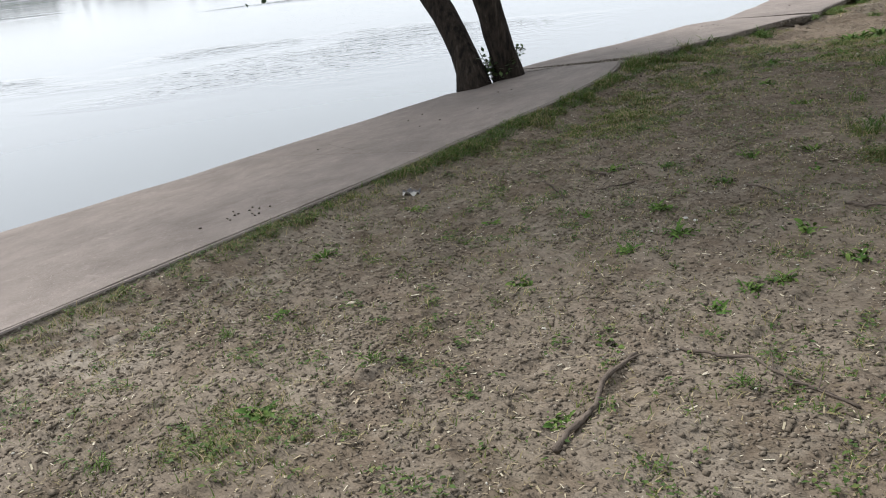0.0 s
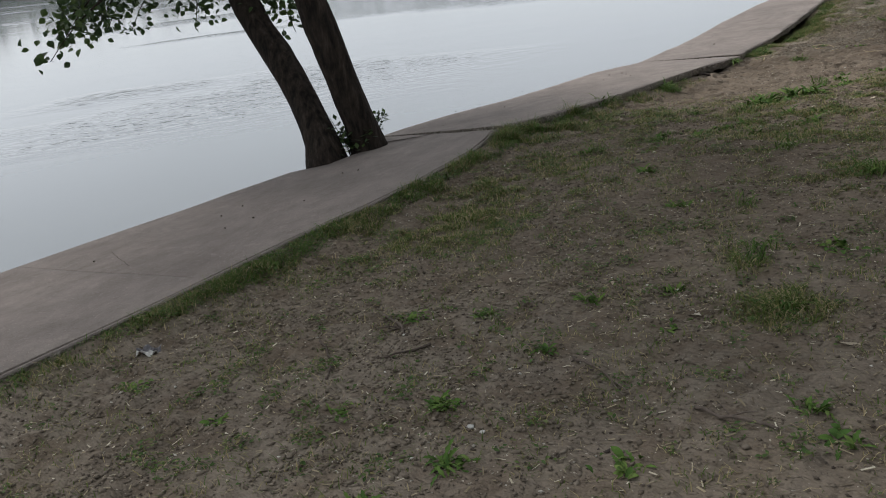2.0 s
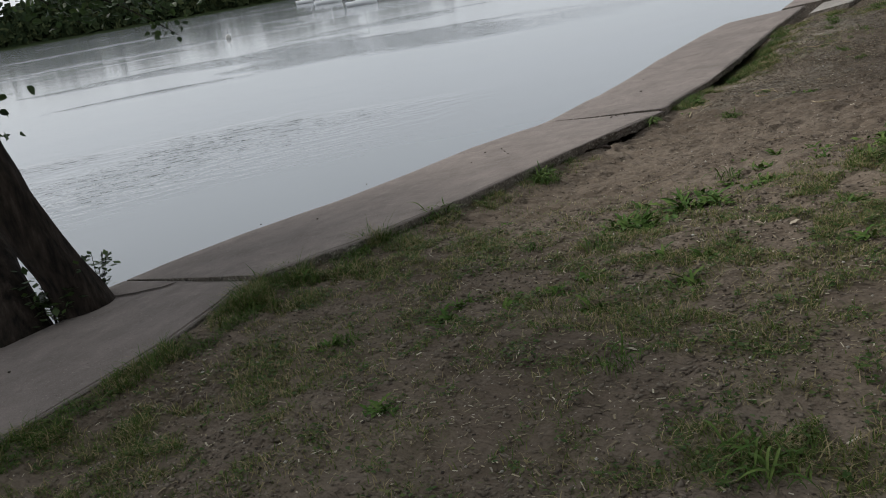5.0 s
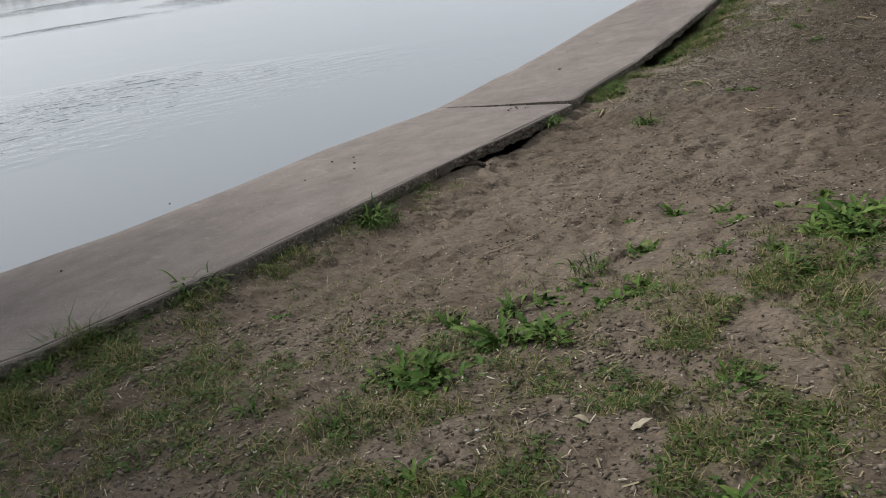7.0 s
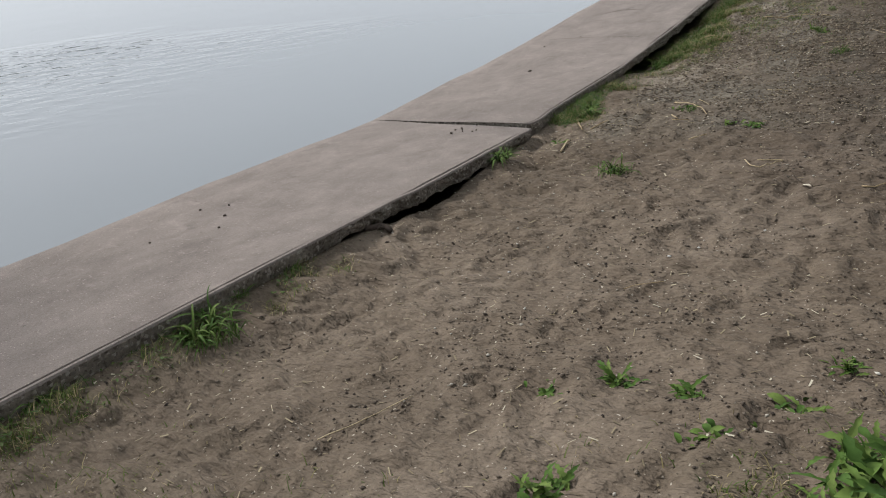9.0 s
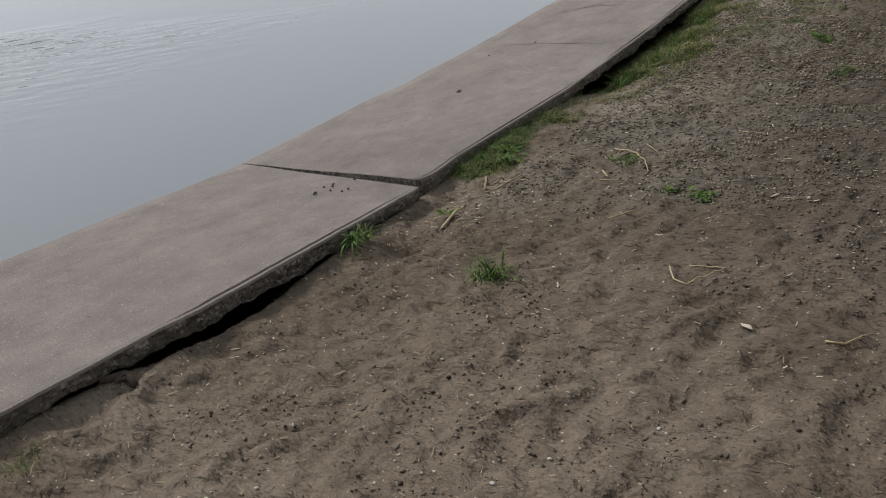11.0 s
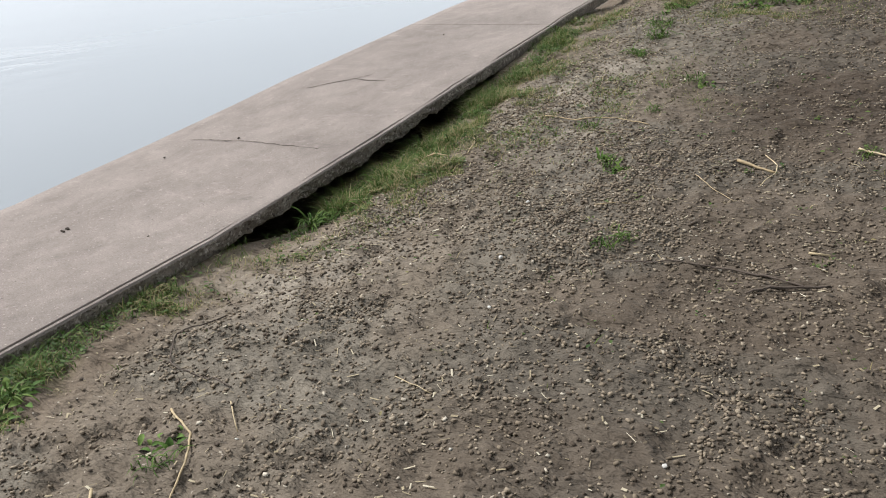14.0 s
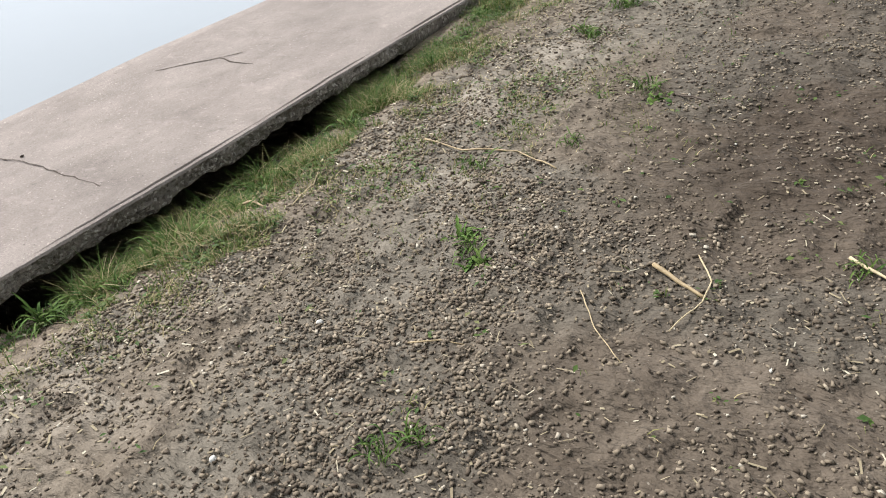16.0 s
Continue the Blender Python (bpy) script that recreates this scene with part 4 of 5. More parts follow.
def chaff():
    x, y, rng = scatter(95000, 91, -4.2, 0.4, 1.0, 23.0, lambda x, y: np.interp(y, [1, 9, 10.5, 14.5, 16, 23], [0.55, 0.75, 0.12, 0.12, 0.2, 0.2]) * (0.3 + 0.7 * lattice(x, y, 0.5, 92)) + 0.9 * np.exp(-((x + 3.22) ** 2 + (y - 15.05) ** 2) / 0.07) + 0.7 * np.exp(-((x + 3.22) ** 2 + (y - 14.6) ** 2) / 0.06) + 0.75 * np.exp(-((x - inner_x(y) - 0.55) / 0.3) ** 2) * np.interp(y, [16.5, 17.5, 21, 22], [0, 1, 1, 0]))
    n = len(x)
    a, L, w = rng.rand(n) * 2 * np.pi, 0.006 + 0.018 * rng.rand(n) ** 3, 0.0012 + 0.0028 * rng.rand(n) ** 2
    d = np.stack((np.cos(a), np.sin(a), (rng.rand(n) - 0.5) * 0.35), -1) * L[:, None]
    s = np.stack((-np.sin(a), np.cos(a), (rng.rand(n) - 0.5) * 0.6), -1) * w[:, None]
    b = np.stack((x, y, surface_z(x, y) + 0.005), -1)
    q = np.stack((b - d - s, b - d + s, b + d + s, b + d - s), 1).reshape(-1, 3)
    tagged(big_mesh("dry_litter", q, np.arange(4 * n).reshape(-1, 4), 4, CHAFF), "scattered bits of dry grass and leaf", "plant litter", kind="stuff")


grass("short patchy green and straw-coloured grass", GRASS, 1500000, (-4.3, 0.4, 1.0, 23.5), lambda x, y: 0.16 * sprigs(x, y) + np.clip(growth(x, y), 0, 1.2) * (0.4 + 1.1 * smooth01((lattice(x, y, 0.11, 77) - 0.3) / 0.4)), 1.0)
grass("thick dark green turf hugging the concrete edge", TURF, 200000, (-4.5, -3.1, 2.5, 22.5), border, 1.25)
small_leaves(700000, (-4.4, 0.4, 1.2, 22.5), lambda x, y: np.clip(1.5 * border(x, y) + 0.5 * sprigs(x, y) + 1.1 * np.clip(growth(x, y) - 0.10, 0, 1.2) * smooth01((lattice(x, y, 0.12, 76) - 0.42) / 0.2), 0, 1))
BARE = (-4.1, 0.4, 1.0, 23.6)
stones("soil_crumbs", "loose crumbs of dry soil and grit", "soil", CRUMB, 300000, 81, BARE, lambda x, y: (0.15 + 0.6 * smooth01((lattice(x, y, 0.4, 82) - 0.4) / 0.3)) * np.interp(y, [1, 9, 10, 14.5, 16], [1.0, 0.8, 0.5, 0.5, 0.3]), 0.0045, 0.018, 3.4, 0.7, 0.2)
stones("gravel", "grey rounded river gravel strewn over the sand", "gravel", PEBBLE, 330000, 83, (-3.7, 0.4, 13.8, 24.5), lambda x, y: np.interp(y, [14.5, 16.0, 17.2, 18.6, 20.0, 22.0, 22.8], [0.3, 0.5, 1.0, 1.0, 0.5, 0.5, 1.0]) * gravelly(x, y) * (0.30 + 0.65 * smooth01((lattice(x, y, 0.33, 84) * 0.6 + lattice(x, y, 0.8, 85) * 0.4 - 0.36) / 0.22)), 0.007, 0.021, 2.0, 0.62, sink=0.22, jag=0.7, blocky=True)
stones("soil_clods", "small trodden clods of dry sandy soil", "soil", CLOD, 70000, 87, (-4.1, 0.4, 1.0, 10.2), lambda x, y: 0.2 + 0.7 * smooth01((lattice(x, y, 0.5, 88) * 0.6 + lattice(x, y, 0.2, 89) * 0.4 - 0.38) / 0.25), 0.008, 0.030, 2.2, 0.55, sink=0.35, jag=0.9)
chaff()


# ---- weeds ----
def leaf_mesh(name, length, width, arch, toothed):
    """A single leaf along +x that rises and bends over."""
    verts, faces = [], []
    n = 8
    for k in range(n + 1):
        f = k / n
        w = width * math.sin(math.pi * min(1, 0.08 + 0.92 * f)) ** 0.8
        if toothed and k % 2:
            w *= 0.5
        if k == n:
            w = 0.0005
        x = length * (f - 0.18 * arch * f * f)
        z = length * arch * (f - 0.95 * f * f)
        verts += [(x, -w, z + w * 0.4), (x, 0, z), (x, w, z + w * 0.4)]
        if k:
            b = 3 * k
            faces += [(b - 3, b - 2, b + 1, b), (b - 2, b - 1, b + 2, b + 1)]
    me = bpy.data.meshes.new(name)
    me.from_pydata(verts, [], faces)
    me.materials.append(WEED)
    me.polygons.foreach_set("use_smooth", [True] * len(me.polygons))
    return me


ROSETTE_LEAVES = [leaf_mesh("leaf", 0.085, 0.0085, 0.35, True), leaf_mesh("leaf", 0.065, 0.0090, 0.5, True), leaf_mesh("leaf", 0.10, 0.0090, 0.40, True), leaf_mesh("leaf", 0.045, 0.0085, 0.6, False)]
BROAD_LEAVES = [leaf_mesh("leaf", 0.05, 0.0110, 0.4, False), leaf_mesh("leaf", 0.035, 0.0095, 0.6, False), leaf_mesh("leaf", 0.065, 0.009, 0.5, True)]
STRAP_LEAVES = [leaf_mesh("leaf", 0.20, 0.006, 1.0, False), leaf_mesh("leaf", 0.16, 0.0055, 1.4, False), leaf_mesh("leaf", 0.25, 0.005, 0.9, False)]
BLADES = [leaf_mesh("blade", 0.09, 0.0028, 1.5, False), leaf_mesh("blade", 0.12, 0.003, 1.2, False), leaf_mesh("blade", 0.07, 0.0025, 1.9, False)]


def plant(name, label, category, group, leaves, count, seed, lift=40, spread=0.016):
    p = tagged(new(name), label, category, group)
    rng = random.Random(seed)
    for k in range(count):
        ob = new(leaves[0].name.split(".")[0], rng.choice(leaves))
        ob.parent = p
        s = rng.uniform(0.6, 1.15)
        ob.matrix_basis = pose(rng.gauss(0, spread), rng.gauss(0, spread), 0, rng.uniform(-25, 25), -lift * rng.random() ** 1.5 + 6, 360 * k / count + rng.uniform(-25, 25)) @ Matrix.Diagonal((s, s, s, 1))
    return p


PLANTS = {
    "rosette": [plant("dandelion", "low dandelion rosette with toothed green leaves on sandy soil", "weed", "dandelions", ROSETTE_LEAVES, 40, s, 48, 0.028) for s in (1, 2, 3)],
    "broad": [plant("broadleaf_weed", "small broad-leaved green weed on bare soil", "weed", "broadleaf weeds", BROAD_LEAVES, 26, s, 50, 0.030) for s in (4, 5)],
    "strap": [plant("strap_leaf_tuft", "tuft of long strap-shaped green leaves beside the concrete", "grass tuft", "tufts by the slabs", STRAP_LEAVES, 26, s, 45, 0.010) for s in (6, 7)],
    "tuft": [plant("grass_tuft", "tuft of fine green grass on bare ground", "grass tuft", "grass tufts", BLADES, 34, s, 45, 0.03) for s in (8, 9, 10)],
}
used = {}


def put(kind, places):
    """Set plants of a kind at x, y, size."""
    rng = random.Random(len(places) * 7 + len(kind))
    for x, y, s in places:
        k = used.get(kind, 0)
        used[kind] = k + 1
        first = PLANTS[kind][k % len(PLANTS[kind])]
        m = pose(x, y, float(surface_z(x, y)) - 0.004, rng.uniform(-6, 6), rng.uniform(-6, 6), rng.uniform(0, 360))
        if k < len(PLANTS[kind]):
            first.scale = (s, s, s)
            first.matrix_basis = m @ Matrix.Diagonal((s, s, s, 1))
        else:
            ob = copy_thing(first, m)
            ob.scale = (s, s, s)


put("rosette", [(-3.38, 3.19, 0.9), (-1.73, 3.74, 1.0), (-1.1, 3.23, 0.9), (-1.02, 3.45, 0.8), (-0.93, 3.61, 0.9), (-1.69, 5.44, 0.9), (-1.34, 5.65, 1.0), (-1.84, 4.39, 0.9), (-2.22, 4.23, 0.9), (-0.54, 4.81, 1.0), (-1.58, 4.06, 1.1), (-2.12, 5.18, 0.8)])
put("rosette", [(-1.92, 9.71, 1.8), (-1.84, 9.6, 1.6), (-1.98, 9.62, 1.5), (-1.72, 9.95, 1.8), (-1.6, 10.02, 1.6), (-2.35, 8.29, 1.1), (-2.85, 7.99, 1.0), (-0.73, 11.22, 2.1), (-0.6, 11.08, 2.0), (-0.66, 11.38, 1.9), (-0.55, 11.3, 1.5), (-0.78, 11.32, 1.6), (-0.68, 11.05, 1.6), (-0.82, 11.12, 1.3), (-0.6, 11.5, 1.3), (-0.75, 11.45, 1.2), (-0.82, 10.64, 1.2), (-1.55, 11.02, 1.2), (-1.6, 11.68, 1.0), (-1.34, 11.65, 1.0), (-1.39, 10.54, 1.2)])
put("rosette", [(-1.87, 10.25, 1.2), (-2.03, 10.1, 1.2), (-1.13, 10.8, 1.0), (-0.95, 10.94, 1.0), (-1.69, 8.49, 1.1), (-1.32, 8.71, 1.2), (-0.83, 9.83, 1.1), (-0.7, 9.25, 1.1), (-1.58, 9.08, 1.1), (-1.36, 9.07, 1.0), (-2.19, 7.51, 1.0), (-1.72, 6.82, 1.0), (-2.39, 8.5, 0.9), (-2.23, 18.51, 1.0), (-2.1, 18.4, 0.9), (-0.93, 12.02, 0.8)])
put("broad", [(-2.06, 3.21, 1.0), (-1.83, 4.4, 1.0), (-2.36, 1.77, 1.2), (-1.39, 2.79, 1.0), (-1.27, 2.2, 1.0), (-2.99, 2.5, 0.9), (-0.7, 3.95, 1.2), (-1.68, 4.96, 1.2), (-1.01, 4.27, 1.2), (-0.42, 4.63, 1.3), (-2.72, 3.98, 0.9), (-2.43, 5.06, 1.0), (-1.23, 5.29, 1.0), (-3.35, 4.06, 1.0), (-1.64, 10.58, 1.2), (-1.54, 10.94, 1.3)])
put("broad", [(-1.37, 10.44, 1.3), (-2.13, 8.53, 1.3), (-1.84, 8.81, 1.2), (-1.96, 8.63, 1.2), (-1.78, 11.54, 1.0), (-1.2, 11.37, 1.2), (-1.02, 11.62, 1.3), (-1.75, 10.38, 1.2), (-1.47, 10.37, 1.2), (-2.03, 15.26, 1.2), (-1.98, 15.2, 1.0), (-2.2, 15.3, 0.9), (-3.24, 14.72, 0.9), (-2.65, 15.74, 1.2), (-3.42, 15.5, 1.4), (-3.36, 15.62, 1.3), (-3.45, 15.75, 1.3), (-0.73, 6.23, 1.3), (-0.8, 5.61, 1.2), (-3.05, 10.1, 1.1)])
put("strap", [(-3.66, 10.12, 1.0), (-3.42, 11.40, 1.0), (-3.47, 11.52, 0.9), (-3.46, 14.2, 0.85), (-3.43, 14.26, 0.65), (-3.42, 15.55, 0.8), (-3.5, 17.55, 0.8), (-3.44, 17.72, 0.7), (-3.6, 10.22, 0.8), (-3.44, 15.72, 0.7)])
put("tuft", [(-3.70, 10.05, 1.5), (-3.72, 10.15, 1.4), (-3.62, 10.02, 1.3), (-3.42, 11.40, 1.4), (-3.36, 11.5, 1.4), (-3.46, 11.56, 1.2), (-3.34, 11.38, 1.2), (-3.58, 10.70, 1.1), (-3.52, 11.75, 0.9), (-3.48, 12.1, 0.8)])
put("tuft", [(-2.19, 2.27, 0.8), (-2.65, 1.27, 0.8), (-2.36, 1.52, 0.9), (-0.79, 2.65, 0.7), (-3.08, 2.21, 0.7), (-1.06, 6.14, 1.3), (-1.07, 6.05, 1.2), (-0.8, 5.5, 1.2), (-1.32, 6.84, 1.0), (-0.77, 7.48, 1.5), (-0.7, 7.35, 1.4), (-2.77, 8.04, 1.0), (-2.41, 9.27, 1.1), (-2.6, 14.1, 1.4), (-2.57, 14.14, 1.2), (-2.63, 14.13, 1.1), (-2.58, 15.64, 0.9)])
put("tuft", [(-3.60, 10.69, 0.9), (-3.72, 10.5, 1.0), (-3.64, 12.2, 0.7), (-1.68, 10.66, 1.4), (-2.71, 20.43, 1.1), (-2.65, 20.4, 0.9), (-2.1, 19.8, 1.1), (-2.78, 21.18, 1.3), (-2.72, 21.22, 1.1), (-1.85, 17.53, 0.9), (-1.8, 17.6, 0.8), (-2.18, 18.45, 0.9), (-2.51, 19.01, 1.0), (-2.21, 19.27, 0.8), (-0.98, 18.76, 0.8), (-2.0, 9.24, 1.2)])
put("tuft", [(-3.32, 17.8, 1.1), (-3.3, 18.2, 1.1), (-3.38, 18.6, 1.0), (-3.4, 19.0, 1.1), (-3.45, 19.5, 1.0), (-3.42, 20.0, 1.0), (-3.62, 20.8, 1.2), (-3.65, 21.2, 1.3), (-3.52, 16.6, 0.7), (-3.55, 9.0, 1.3), (-3.72, 8.8, 1.3), (-3.8, 8.4, 1.2), (-3.66, 9.3, 1.1), (-3.85, 8.0, 1.0), (-1.35, 7.9, 1.2), (-0.62, 10.71, 1.4), (-0.5, 8.9, 1.2)])


put("broad", [(-2.1, 21.85, 1.5), (-1.98, 22.05, 1.6), (-1.83, 21.98, 1.5), (-2.25, 21.9, 1.4), (-2.37, 21.87, 1.2), (-2.82, 21.67, 1.3), (-2.78, 21.95, 1.4), (-2.02, 19.72, 0.9)])
put("tuft", [(-2.05, 21.95, 1.6), (-1.9, 22.1, 1.5), (-2.66, 20.89, 1.4), (-2.70, 20.85, 1.2), (-2.2, 21.95, 1.4), (-2.85, 21.8, 1.2), (-3.35, 18.05, 1.3), (-3.28, 18.45, 1.3), (-3.48, 17.6, 1.1), (-3.3, 18.75, 1.2), (-3.38, 19.25, 1.2)])


# ---- sticks, reeds and leaves on the ground ----
def rod(name, label, category, group, points, r0, r1, mat, seed, forks=0, rest=0.0):
    """A stick or reed that lies on the ground along the points."""
    rng = random.Random(seed)
    line = []
    for (ax, ay), (bx, by) in zip(points, points[1:]):
        n = max(2, int(math.hypot(bx - ax, by - ay) / 0.035))
        for k in range(n):
            f = k / n
            line.append((ax + (bx - ax) * f, ay + (by - ay) * f))
    line.append(points[-1])
    n = len(line)
    wob = 0.006 if mat is STICK else 0.002
    pts, radii = [], []
    zs = [float(surface_z(x, y)) for x, y in line]
    for k, (x, y) in enumerate(line):
        z = max(zs[max(0, k - 2):k + 3])
        r = r0 + (r1 - r0) * k / (n - 1)
        pts.append(Vector((x + rng.uniform(-wob, wob), y + rng.uniform(-wob, wob), z + r * 0.8 + rest)))
        radii.append(r * rng.uniform(0.85, 1.15))
    verts, faces = tube(pts, radii, 8)
    for k in range(forks):
        i = rng.randrange(n // 3, n - 1)
        a = rng.uniform(0, 2 * math.pi)
        L = rng.uniform(0.05, 0.14)
        v, f = tube([pts[i], pts[i] + Vector((math.cos(a) * L * 0.5, math.sin(a) * L * 0.5, 0.01)), pts[i] + Vector((math.cos(a) * L, math.sin(a) * L, 0.004))], [radii[i] * 0.6, radii[i] * 0.45, 0.0015], 6)
        o = len(verts)
        verts.extend(v)
        faces.extend(tuple(o + q for q in g) for g in f)
    tagged(mesh_object(name, verts, faces, mat), label, category, group)


STICKS = "fallen sticks"
rod("stick", "crooked grey-brown fallen stick on bare soil", "stick", STICKS, [(-1.20, 2.02), (-1.22, 2.16), (-1.21, 2.34), (-1.26, 2.47), (-1.25, 2.60), (-1.24, 2.73)], 0.0135, 0.009, STICK, 1, 2)
rod("stick", "long thin forked brown twig on bare soil", "stick", STICKS, [(-1.12, 2.86), (-0.95, 2.83), (-0.84, 2.85), (-0.67, 2.75), (-0.43, 2.68)], 0.007, 0.0045, STICK, 2, 6)
rod("stick", "short brown twig on bare soil", "stick", STICKS, [(-2.65, 5.07), (-2.5, 5.0), (-2.39, 4.90)], 0.009, 0.007, STICK, 3, 2)
rod("stick", "thin brown twig on bare soil", "stick", STICKS, [(-2.77, 4.72), (-2.6, 4.6), (-2.48, 4.43)], 0.006, 0.005, STICK, 4)
rod("stick", "thin bent brown twig on bare soil", "stick", STICKS, [(-2.2, 4.84), (-2.24, 4.75), (-2.36, 4.66)], 0.006, 0.004, STICK, 5, 1)
rod("stick", "thin brown twig on bare soil", "stick", STICKS, [(-1.52, 4.92), (-1.35, 4.85), (-1.2, 4.71)], 0.006, 0.004, STICK, 6, 1)
rod("stick", "brown twig lying among weeds", "stick", STICKS, [(-0.92, 4.7), (-0.78, 4.64), (-0.61, 4.62)], 0.008, 0.006, STICK, 7, 2)
rod("stick", "thin dark twig on the sand", "stick", STICKS, [(-3.55, 9.0), (-3.2, 9.2)], 0.004, 0.003, STICK, 8)
rod("stick", "thin brown twig with a forked end on gravel", "stick", STICKS, [(-1.75, 17.40), (-1.5, 17.45), (-1.33, 17.46), (-1.15, 17.43), (-1.02, 17.38)], 0.0028, 0.0048, STICK, 9, 1)
rod("stick", "short brown stick on gravel", "stick", STICKS, [(-1.22, 17.26), (-1.15, 17.34), (-0.96, 17.41)], 0.004, 0.0055, STICK, 10)
rod("stick", "curved thin dark twig on gravelly sand", "stick", STICKS, [(-3.12, 16.5), (-3.2, 16.3), (-3.05, 16.12), (-2.67, 16.07)], 0.003, 0.003, STICK, 11)
rod("stick", "thin brown twig on gravel", "stick", STICKS, [(-2.03, 18.45), (-1.9, 18.40), (-1.75, 18.42)], 0.004, 0.003, STICK, 12)
rod("stick", "thin pale twig on gravel", "stick", STICKS, [(-2.0, 19.82), (-1.81, 19.77)], 0.004, 0.004, STICK, 13)
rod("stick", "knotted brown root end beside the concrete", "stick", STICKS, [(-3.50, 12.72), (-3.45, 12.8), (-3.36, 12.78)], 0.02, 0.013, STICK, 14, 2)
REEDS = "dry reeds"
for k, (pts, r) in enumerate((
        ([(-3.15, 14.53), (-3.18, 14.7), (-3.24, 14.88)], 0.010), ([(-3.36, 15.32), (-3.25, 15.13)], 0.008), ([(-3.18, 15.13), (-3.14, 15.37)], 0.008),
        ([(-2.78, 15.88), (-2.6, 15.80), (-2.50, 15.68), (-2.42, 15.53)], 0.006), ([(-2.67, 15.47), (-2.60, 15.40)], 0.008), ([(-2.62, 15.33), (-2.5, 15.37)], 0.005), ([(-2.34, 14.83), (-2.26, 14.96)], 0.006),
        ([(-1.86, 14.38), (-1.80, 14.27), (-1.74, 14.25), (-1.66, 14.49), (-1.80, 14.45)], 0.005), ([(-1.16, 13.97), (-1.1, 13.98), (-1.04, 14.10)], 0.006),
        ([(-3.22, 18.85), (-3.10, 18.65), (-3.05, 18.46)], 0.005), ([(-3.35, 18.44), (-3.15, 18.41)], 0.008), ([(-2.85, 19.13), (-2.6, 19.10), (-2.40, 19.16), (-2.17, 19.08)], 0.006))):
    rod("reed_stalk", "broken dry straw-coloured reed stalk on the ground", "reed stalk", REEDS, pts, r * 0.68, r * 0.55, STRAW, 20 + k)
for k, (pts, r) in enumerate((
        ([(-1.55, 18.56), (-1.35, 18.47)], 0.011), ([(-1.44, 18.66), (-1.36, 18.55), (-1.34, 18.42), (-1.38, 18.26)], 0.004), ([(-1.03, 18.80), (-0.85, 18.68)], 0.008),
        ([(-2.06, 17.92), (-1.98, 17.98), (-1.90, 18.0)], 0.004), ([(-1.07, 17.65), (-0.99, 17.66)], 0.008), ([(-1.70, 18.35), (-1.58, 18.2), (-1.45, 18.1)], 0.003),
        ([(-2.62, 16.0), (-2.5, 15.9)], 0.004), ([(-2.18, 16.35), (-2.0, 16.3)], 0.003), ([(-1.9, 12.5), (-1.75, 12.62)], 0.003), ([(-2.4, 11.0), (-2.25, 11.35)], 0.003))):
    rod("reed_stalk", "thin dry straw-coloured reed stalk on the ground", "reed stalk", REEDS, pts, r * 0.7, r * 0.5, STRAW, 50 + k)


def fallen_leaf(x, y, length, turn, seed):
    rng = random.Random(seed)
    verts, faces = [], []
    n = 6
    for k in range(n + 1):
        f = k / n
        w = length * 0.15 * math.sin(math.pi * min(1, 0.05 + 0.95 * f)) + 0.0006
        curl = 0.10 * length * math.sin(f * 3 + seed)
        for s in (-1, 0, 1):
            verts.append((length * (f - 0.5), s * w, curl + abs(s) * w * rng.uniform(0.2, 0.8)))
        if k:
            b = 3 * k
            faces += [(b - 3, b - 2, b + 1, b), (b - 2, b - 1, b + 2, b + 1)]
    low = min(v[2] for v in verts)
    verts = [(a, b, c - low) for a, b, c in verts]
    ob = mesh_object("fallen_leaf", verts, faces, DRYLEAF)
    ob.matrix_basis = pose(x, y, float(surface_z(x, y)) + 0.002, rng.uniform(-12, 12), rng.uniform(-12, 12), turn)
    so = ob.modifiers.new("thickness", "SOLIDIFY")
    so.thickness = 0.0008
    tagged(ob, "curled pale dry willow leaf lying on the soil", "leaf", "fallen leaves")


for k, (x, y, s, a) in enumerate((
        (-1.66, 5.68, 0.07, 120), (-1.15, 5.4, 0.08, 150), (-0.93, 5.55, 0.03, 20), (-0.5, 5.27, 0.09, 30), (-1.65, 5.17, 0.03, 60), (-1.05, 9.52, 0.09, 60), (-1.22, 9.48, 0.07, 160), (-1.0, 8.2, 0.06, 10),
        (-1.44, 14.04, 0.06, 150), (-0.95, 2.7, 0.05, 70), (-1.45, 2.55, 0.04, 40), (-2.05, 2.0, 0.04, 100), (-1.9, 2.6, 0.05, 30), (-2.75, 2.75, 0.07, 60), (-1.35, 8.05, 0.04, 0), (-1.05, 9.75, 0.05, 80),
        (-2.05, 14.75, 0.04, 10), (-1.68, 15.3, 0.05, 50))):
    fallen_leaf(x, y, s, a, k)


def pebble(x, y, size, mat, label, category):
    bm = bmesh.new()
    bmesh.ops.create_icosphere(bm, subdivisions=2, radius=size)
    for v in bm.verts:
        v.co = Vector((v.co.x * 1.1, v.co.y * 0.85, v.co.z * 0.6)) * (1 + 0.3 * noise.noise(v.co * (1.3 / size) + Vector((x, y, 0))))
    me = bpy.data.meshes.new("pebble")
    bm.to_mesh(me)
    bm.free()
    me.materials.append(mat)
    me.polygons.foreach_set("use_smooth", [True] * len(me.polygons))
    ob = new("pebble", me)
    ob.matrix_basis = pose(x, y, float(surface_z(x, y)) + size * 0.3, 0, 0, x * 200)
    tagged(ob, label, category, "pale pebbles")


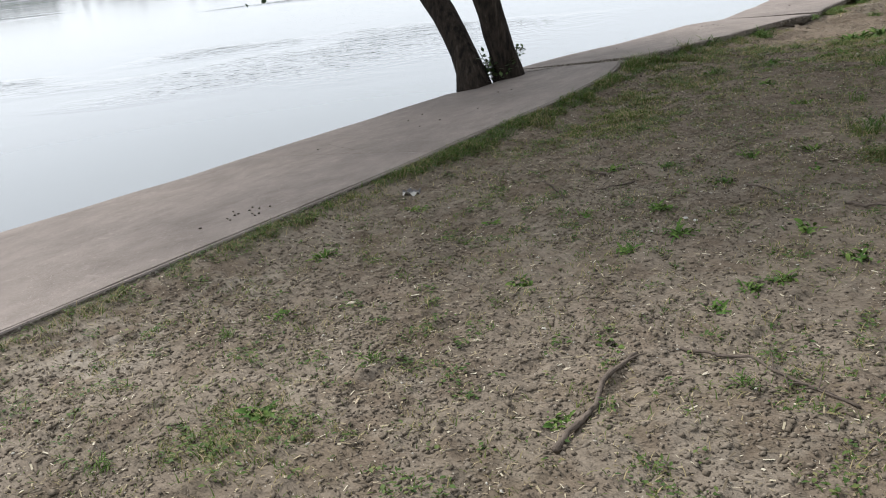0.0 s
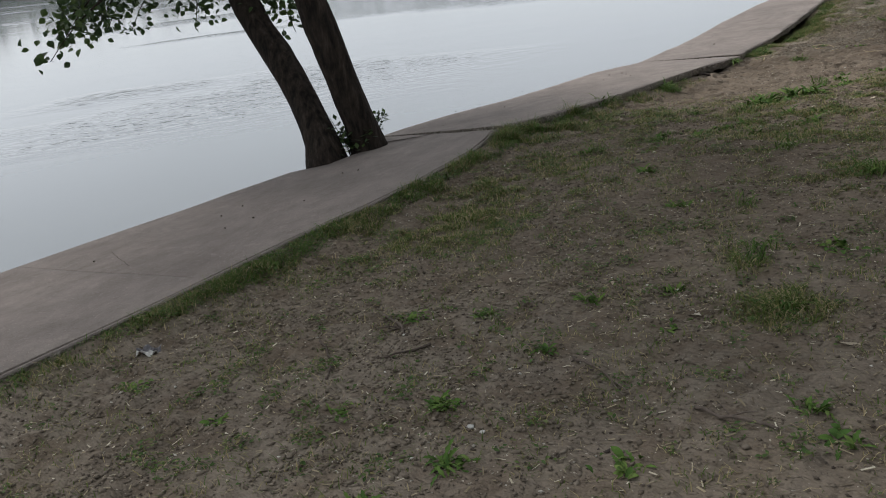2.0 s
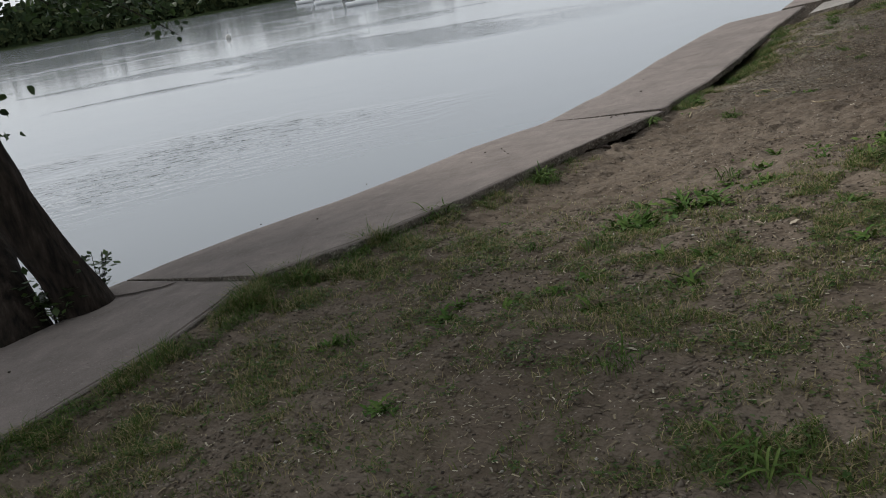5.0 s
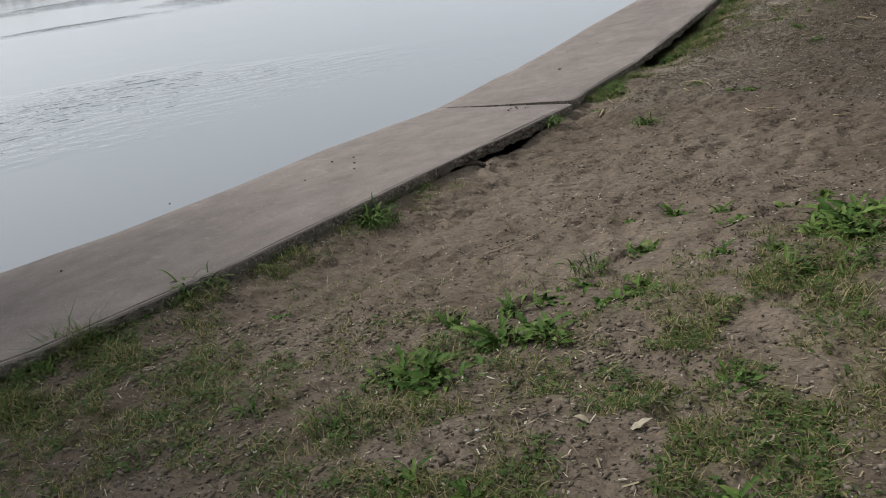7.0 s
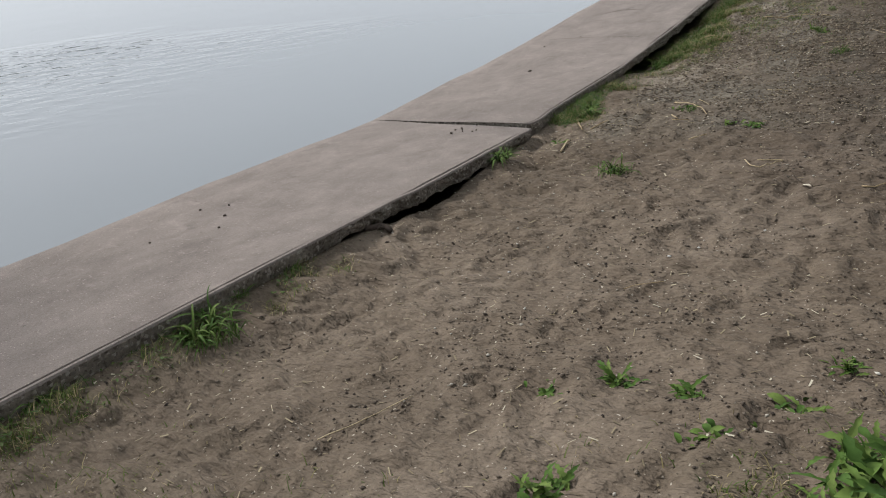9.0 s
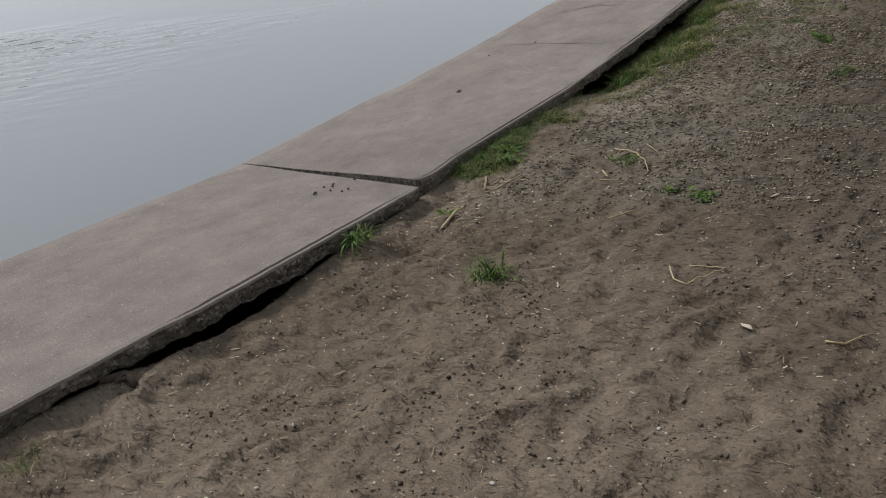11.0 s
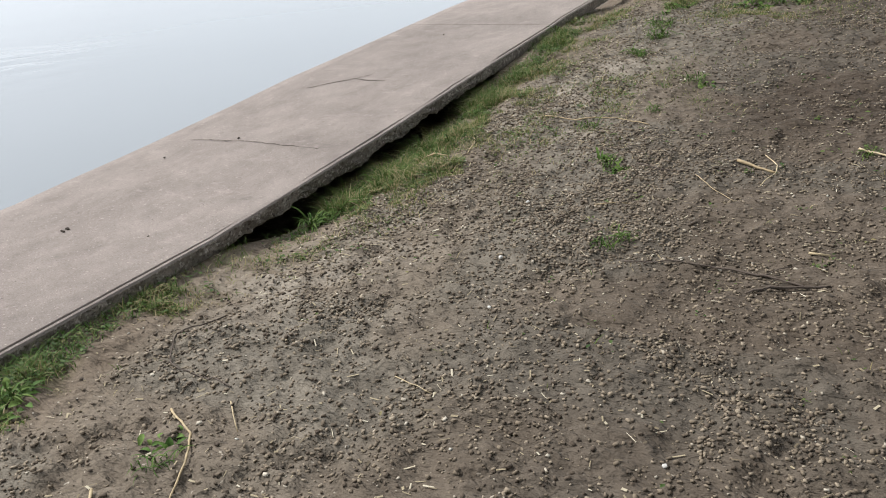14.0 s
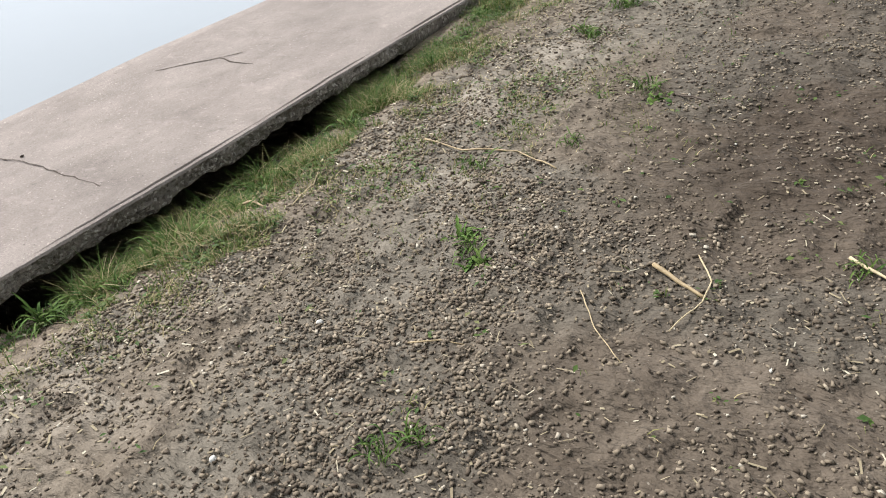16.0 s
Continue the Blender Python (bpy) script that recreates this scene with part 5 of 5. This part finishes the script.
for x, y, s in ((-1.66, 4.32, 0.022), (-1.52, 15.28, 0.018), (-2.4, 17.9, 0.02), (-1.6, 4.31, 0.018), (-2.25, 17.3, 0.018), (-2.53, 12.6, 0.012), (-1.83, 12.9, 0.014), (-0.98, 5.5, 0.012), (-1.75, 13.1, 0.012), (-1.5, 13.35, 0.012), (-2.1, 16.9, 0.014), (-1.2, 16.2, 0.014)):
    pebble(x, y, s * 0.62, WHITE, "small pale rounded pebble on the ground", "pebble")


def litter():
    """A crumpled wrapper beside the slab."""
    bm = bmesh.new()
    bmesh.ops.create_grid(bm, x_segments=9, y_segments=6, size=0.5)
    for v in bm.verts:
        x, y = v.co.x, v.co.y
        v.co = Vector((x * 0.12, y * 0.075, 0.022 + 0.020 * math.sin(x * 9) * math.cos(y * 7) + 0.012 * noise.noise(Vector((x * 6, y * 6, 2)))))
    me = bpy.data.meshes.new("wrapper")
    bm.to_mesh(me)
    bm.free()
    me.materials.append(FOIL)
    me.materials.append(WHITE)
    for p in me.polygons:
        p.material_index = 1 if p.center.y < -0.018 else 0
    ob = new("wrapper", me)
    so = ob.modifiers.new("thickness", "SOLIDIFY")
    so.thickness = 0.0015
    ob.matrix_basis = pose(-3.63, 4.35, float(surface_z(-3.63, 4.35)) - 0.002, 0, 0, 25)
    tagged(ob, "crumpled dark foil wrapper with a white stripe on the soil", "litter")


litter()


def droppings(cx, cy, n, spread, seed):
    """Dark crumbs lying on the concrete."""
    rng = random.Random(seed)
    bm = bmesh.new()
    for k in range(n):
        x, y = cx + rng.gauss(0, spread), cy + rng.gauss(0, spread * 1.4)
        m = pose(x, y, float(slab_z(x, y)) + 0.007, 0, 0, rng.uniform(0, 180)) @ Matrix.Diagonal((rng.uniform(0.008, 0.014), rng.uniform(0.006, 0.009), 0.006, 1))
        bmesh.ops.create_icosphere(bm, subdivisions=1, radius=1.0, matrix=m)
    me = bpy.data.meshes.new("dark_crumbs")
    bm.to_mesh(me)
    bm.free()
    me.materials.append(CRACK)
    tagged(new("dark_crumbs", me), "dark crumbs of soil scattered on the concrete", "debris", kind="stuff")


droppings(-4.45, 3.5, 13, 0.09, 1)
droppings(-4.1, 14.75, 9, 0.06, 2)
droppings(-4.55, 16.8, 4, 0.02, 3)
droppings(-4.6, 9.3, 5, 0.5, 4)
droppings(-4.5, 12.6, 7, 0.7, 5)
droppings(-4.4, 18.9, 4, 0.8, 6)
droppings(-5.0, 6.0, 8, 0.7, 7)
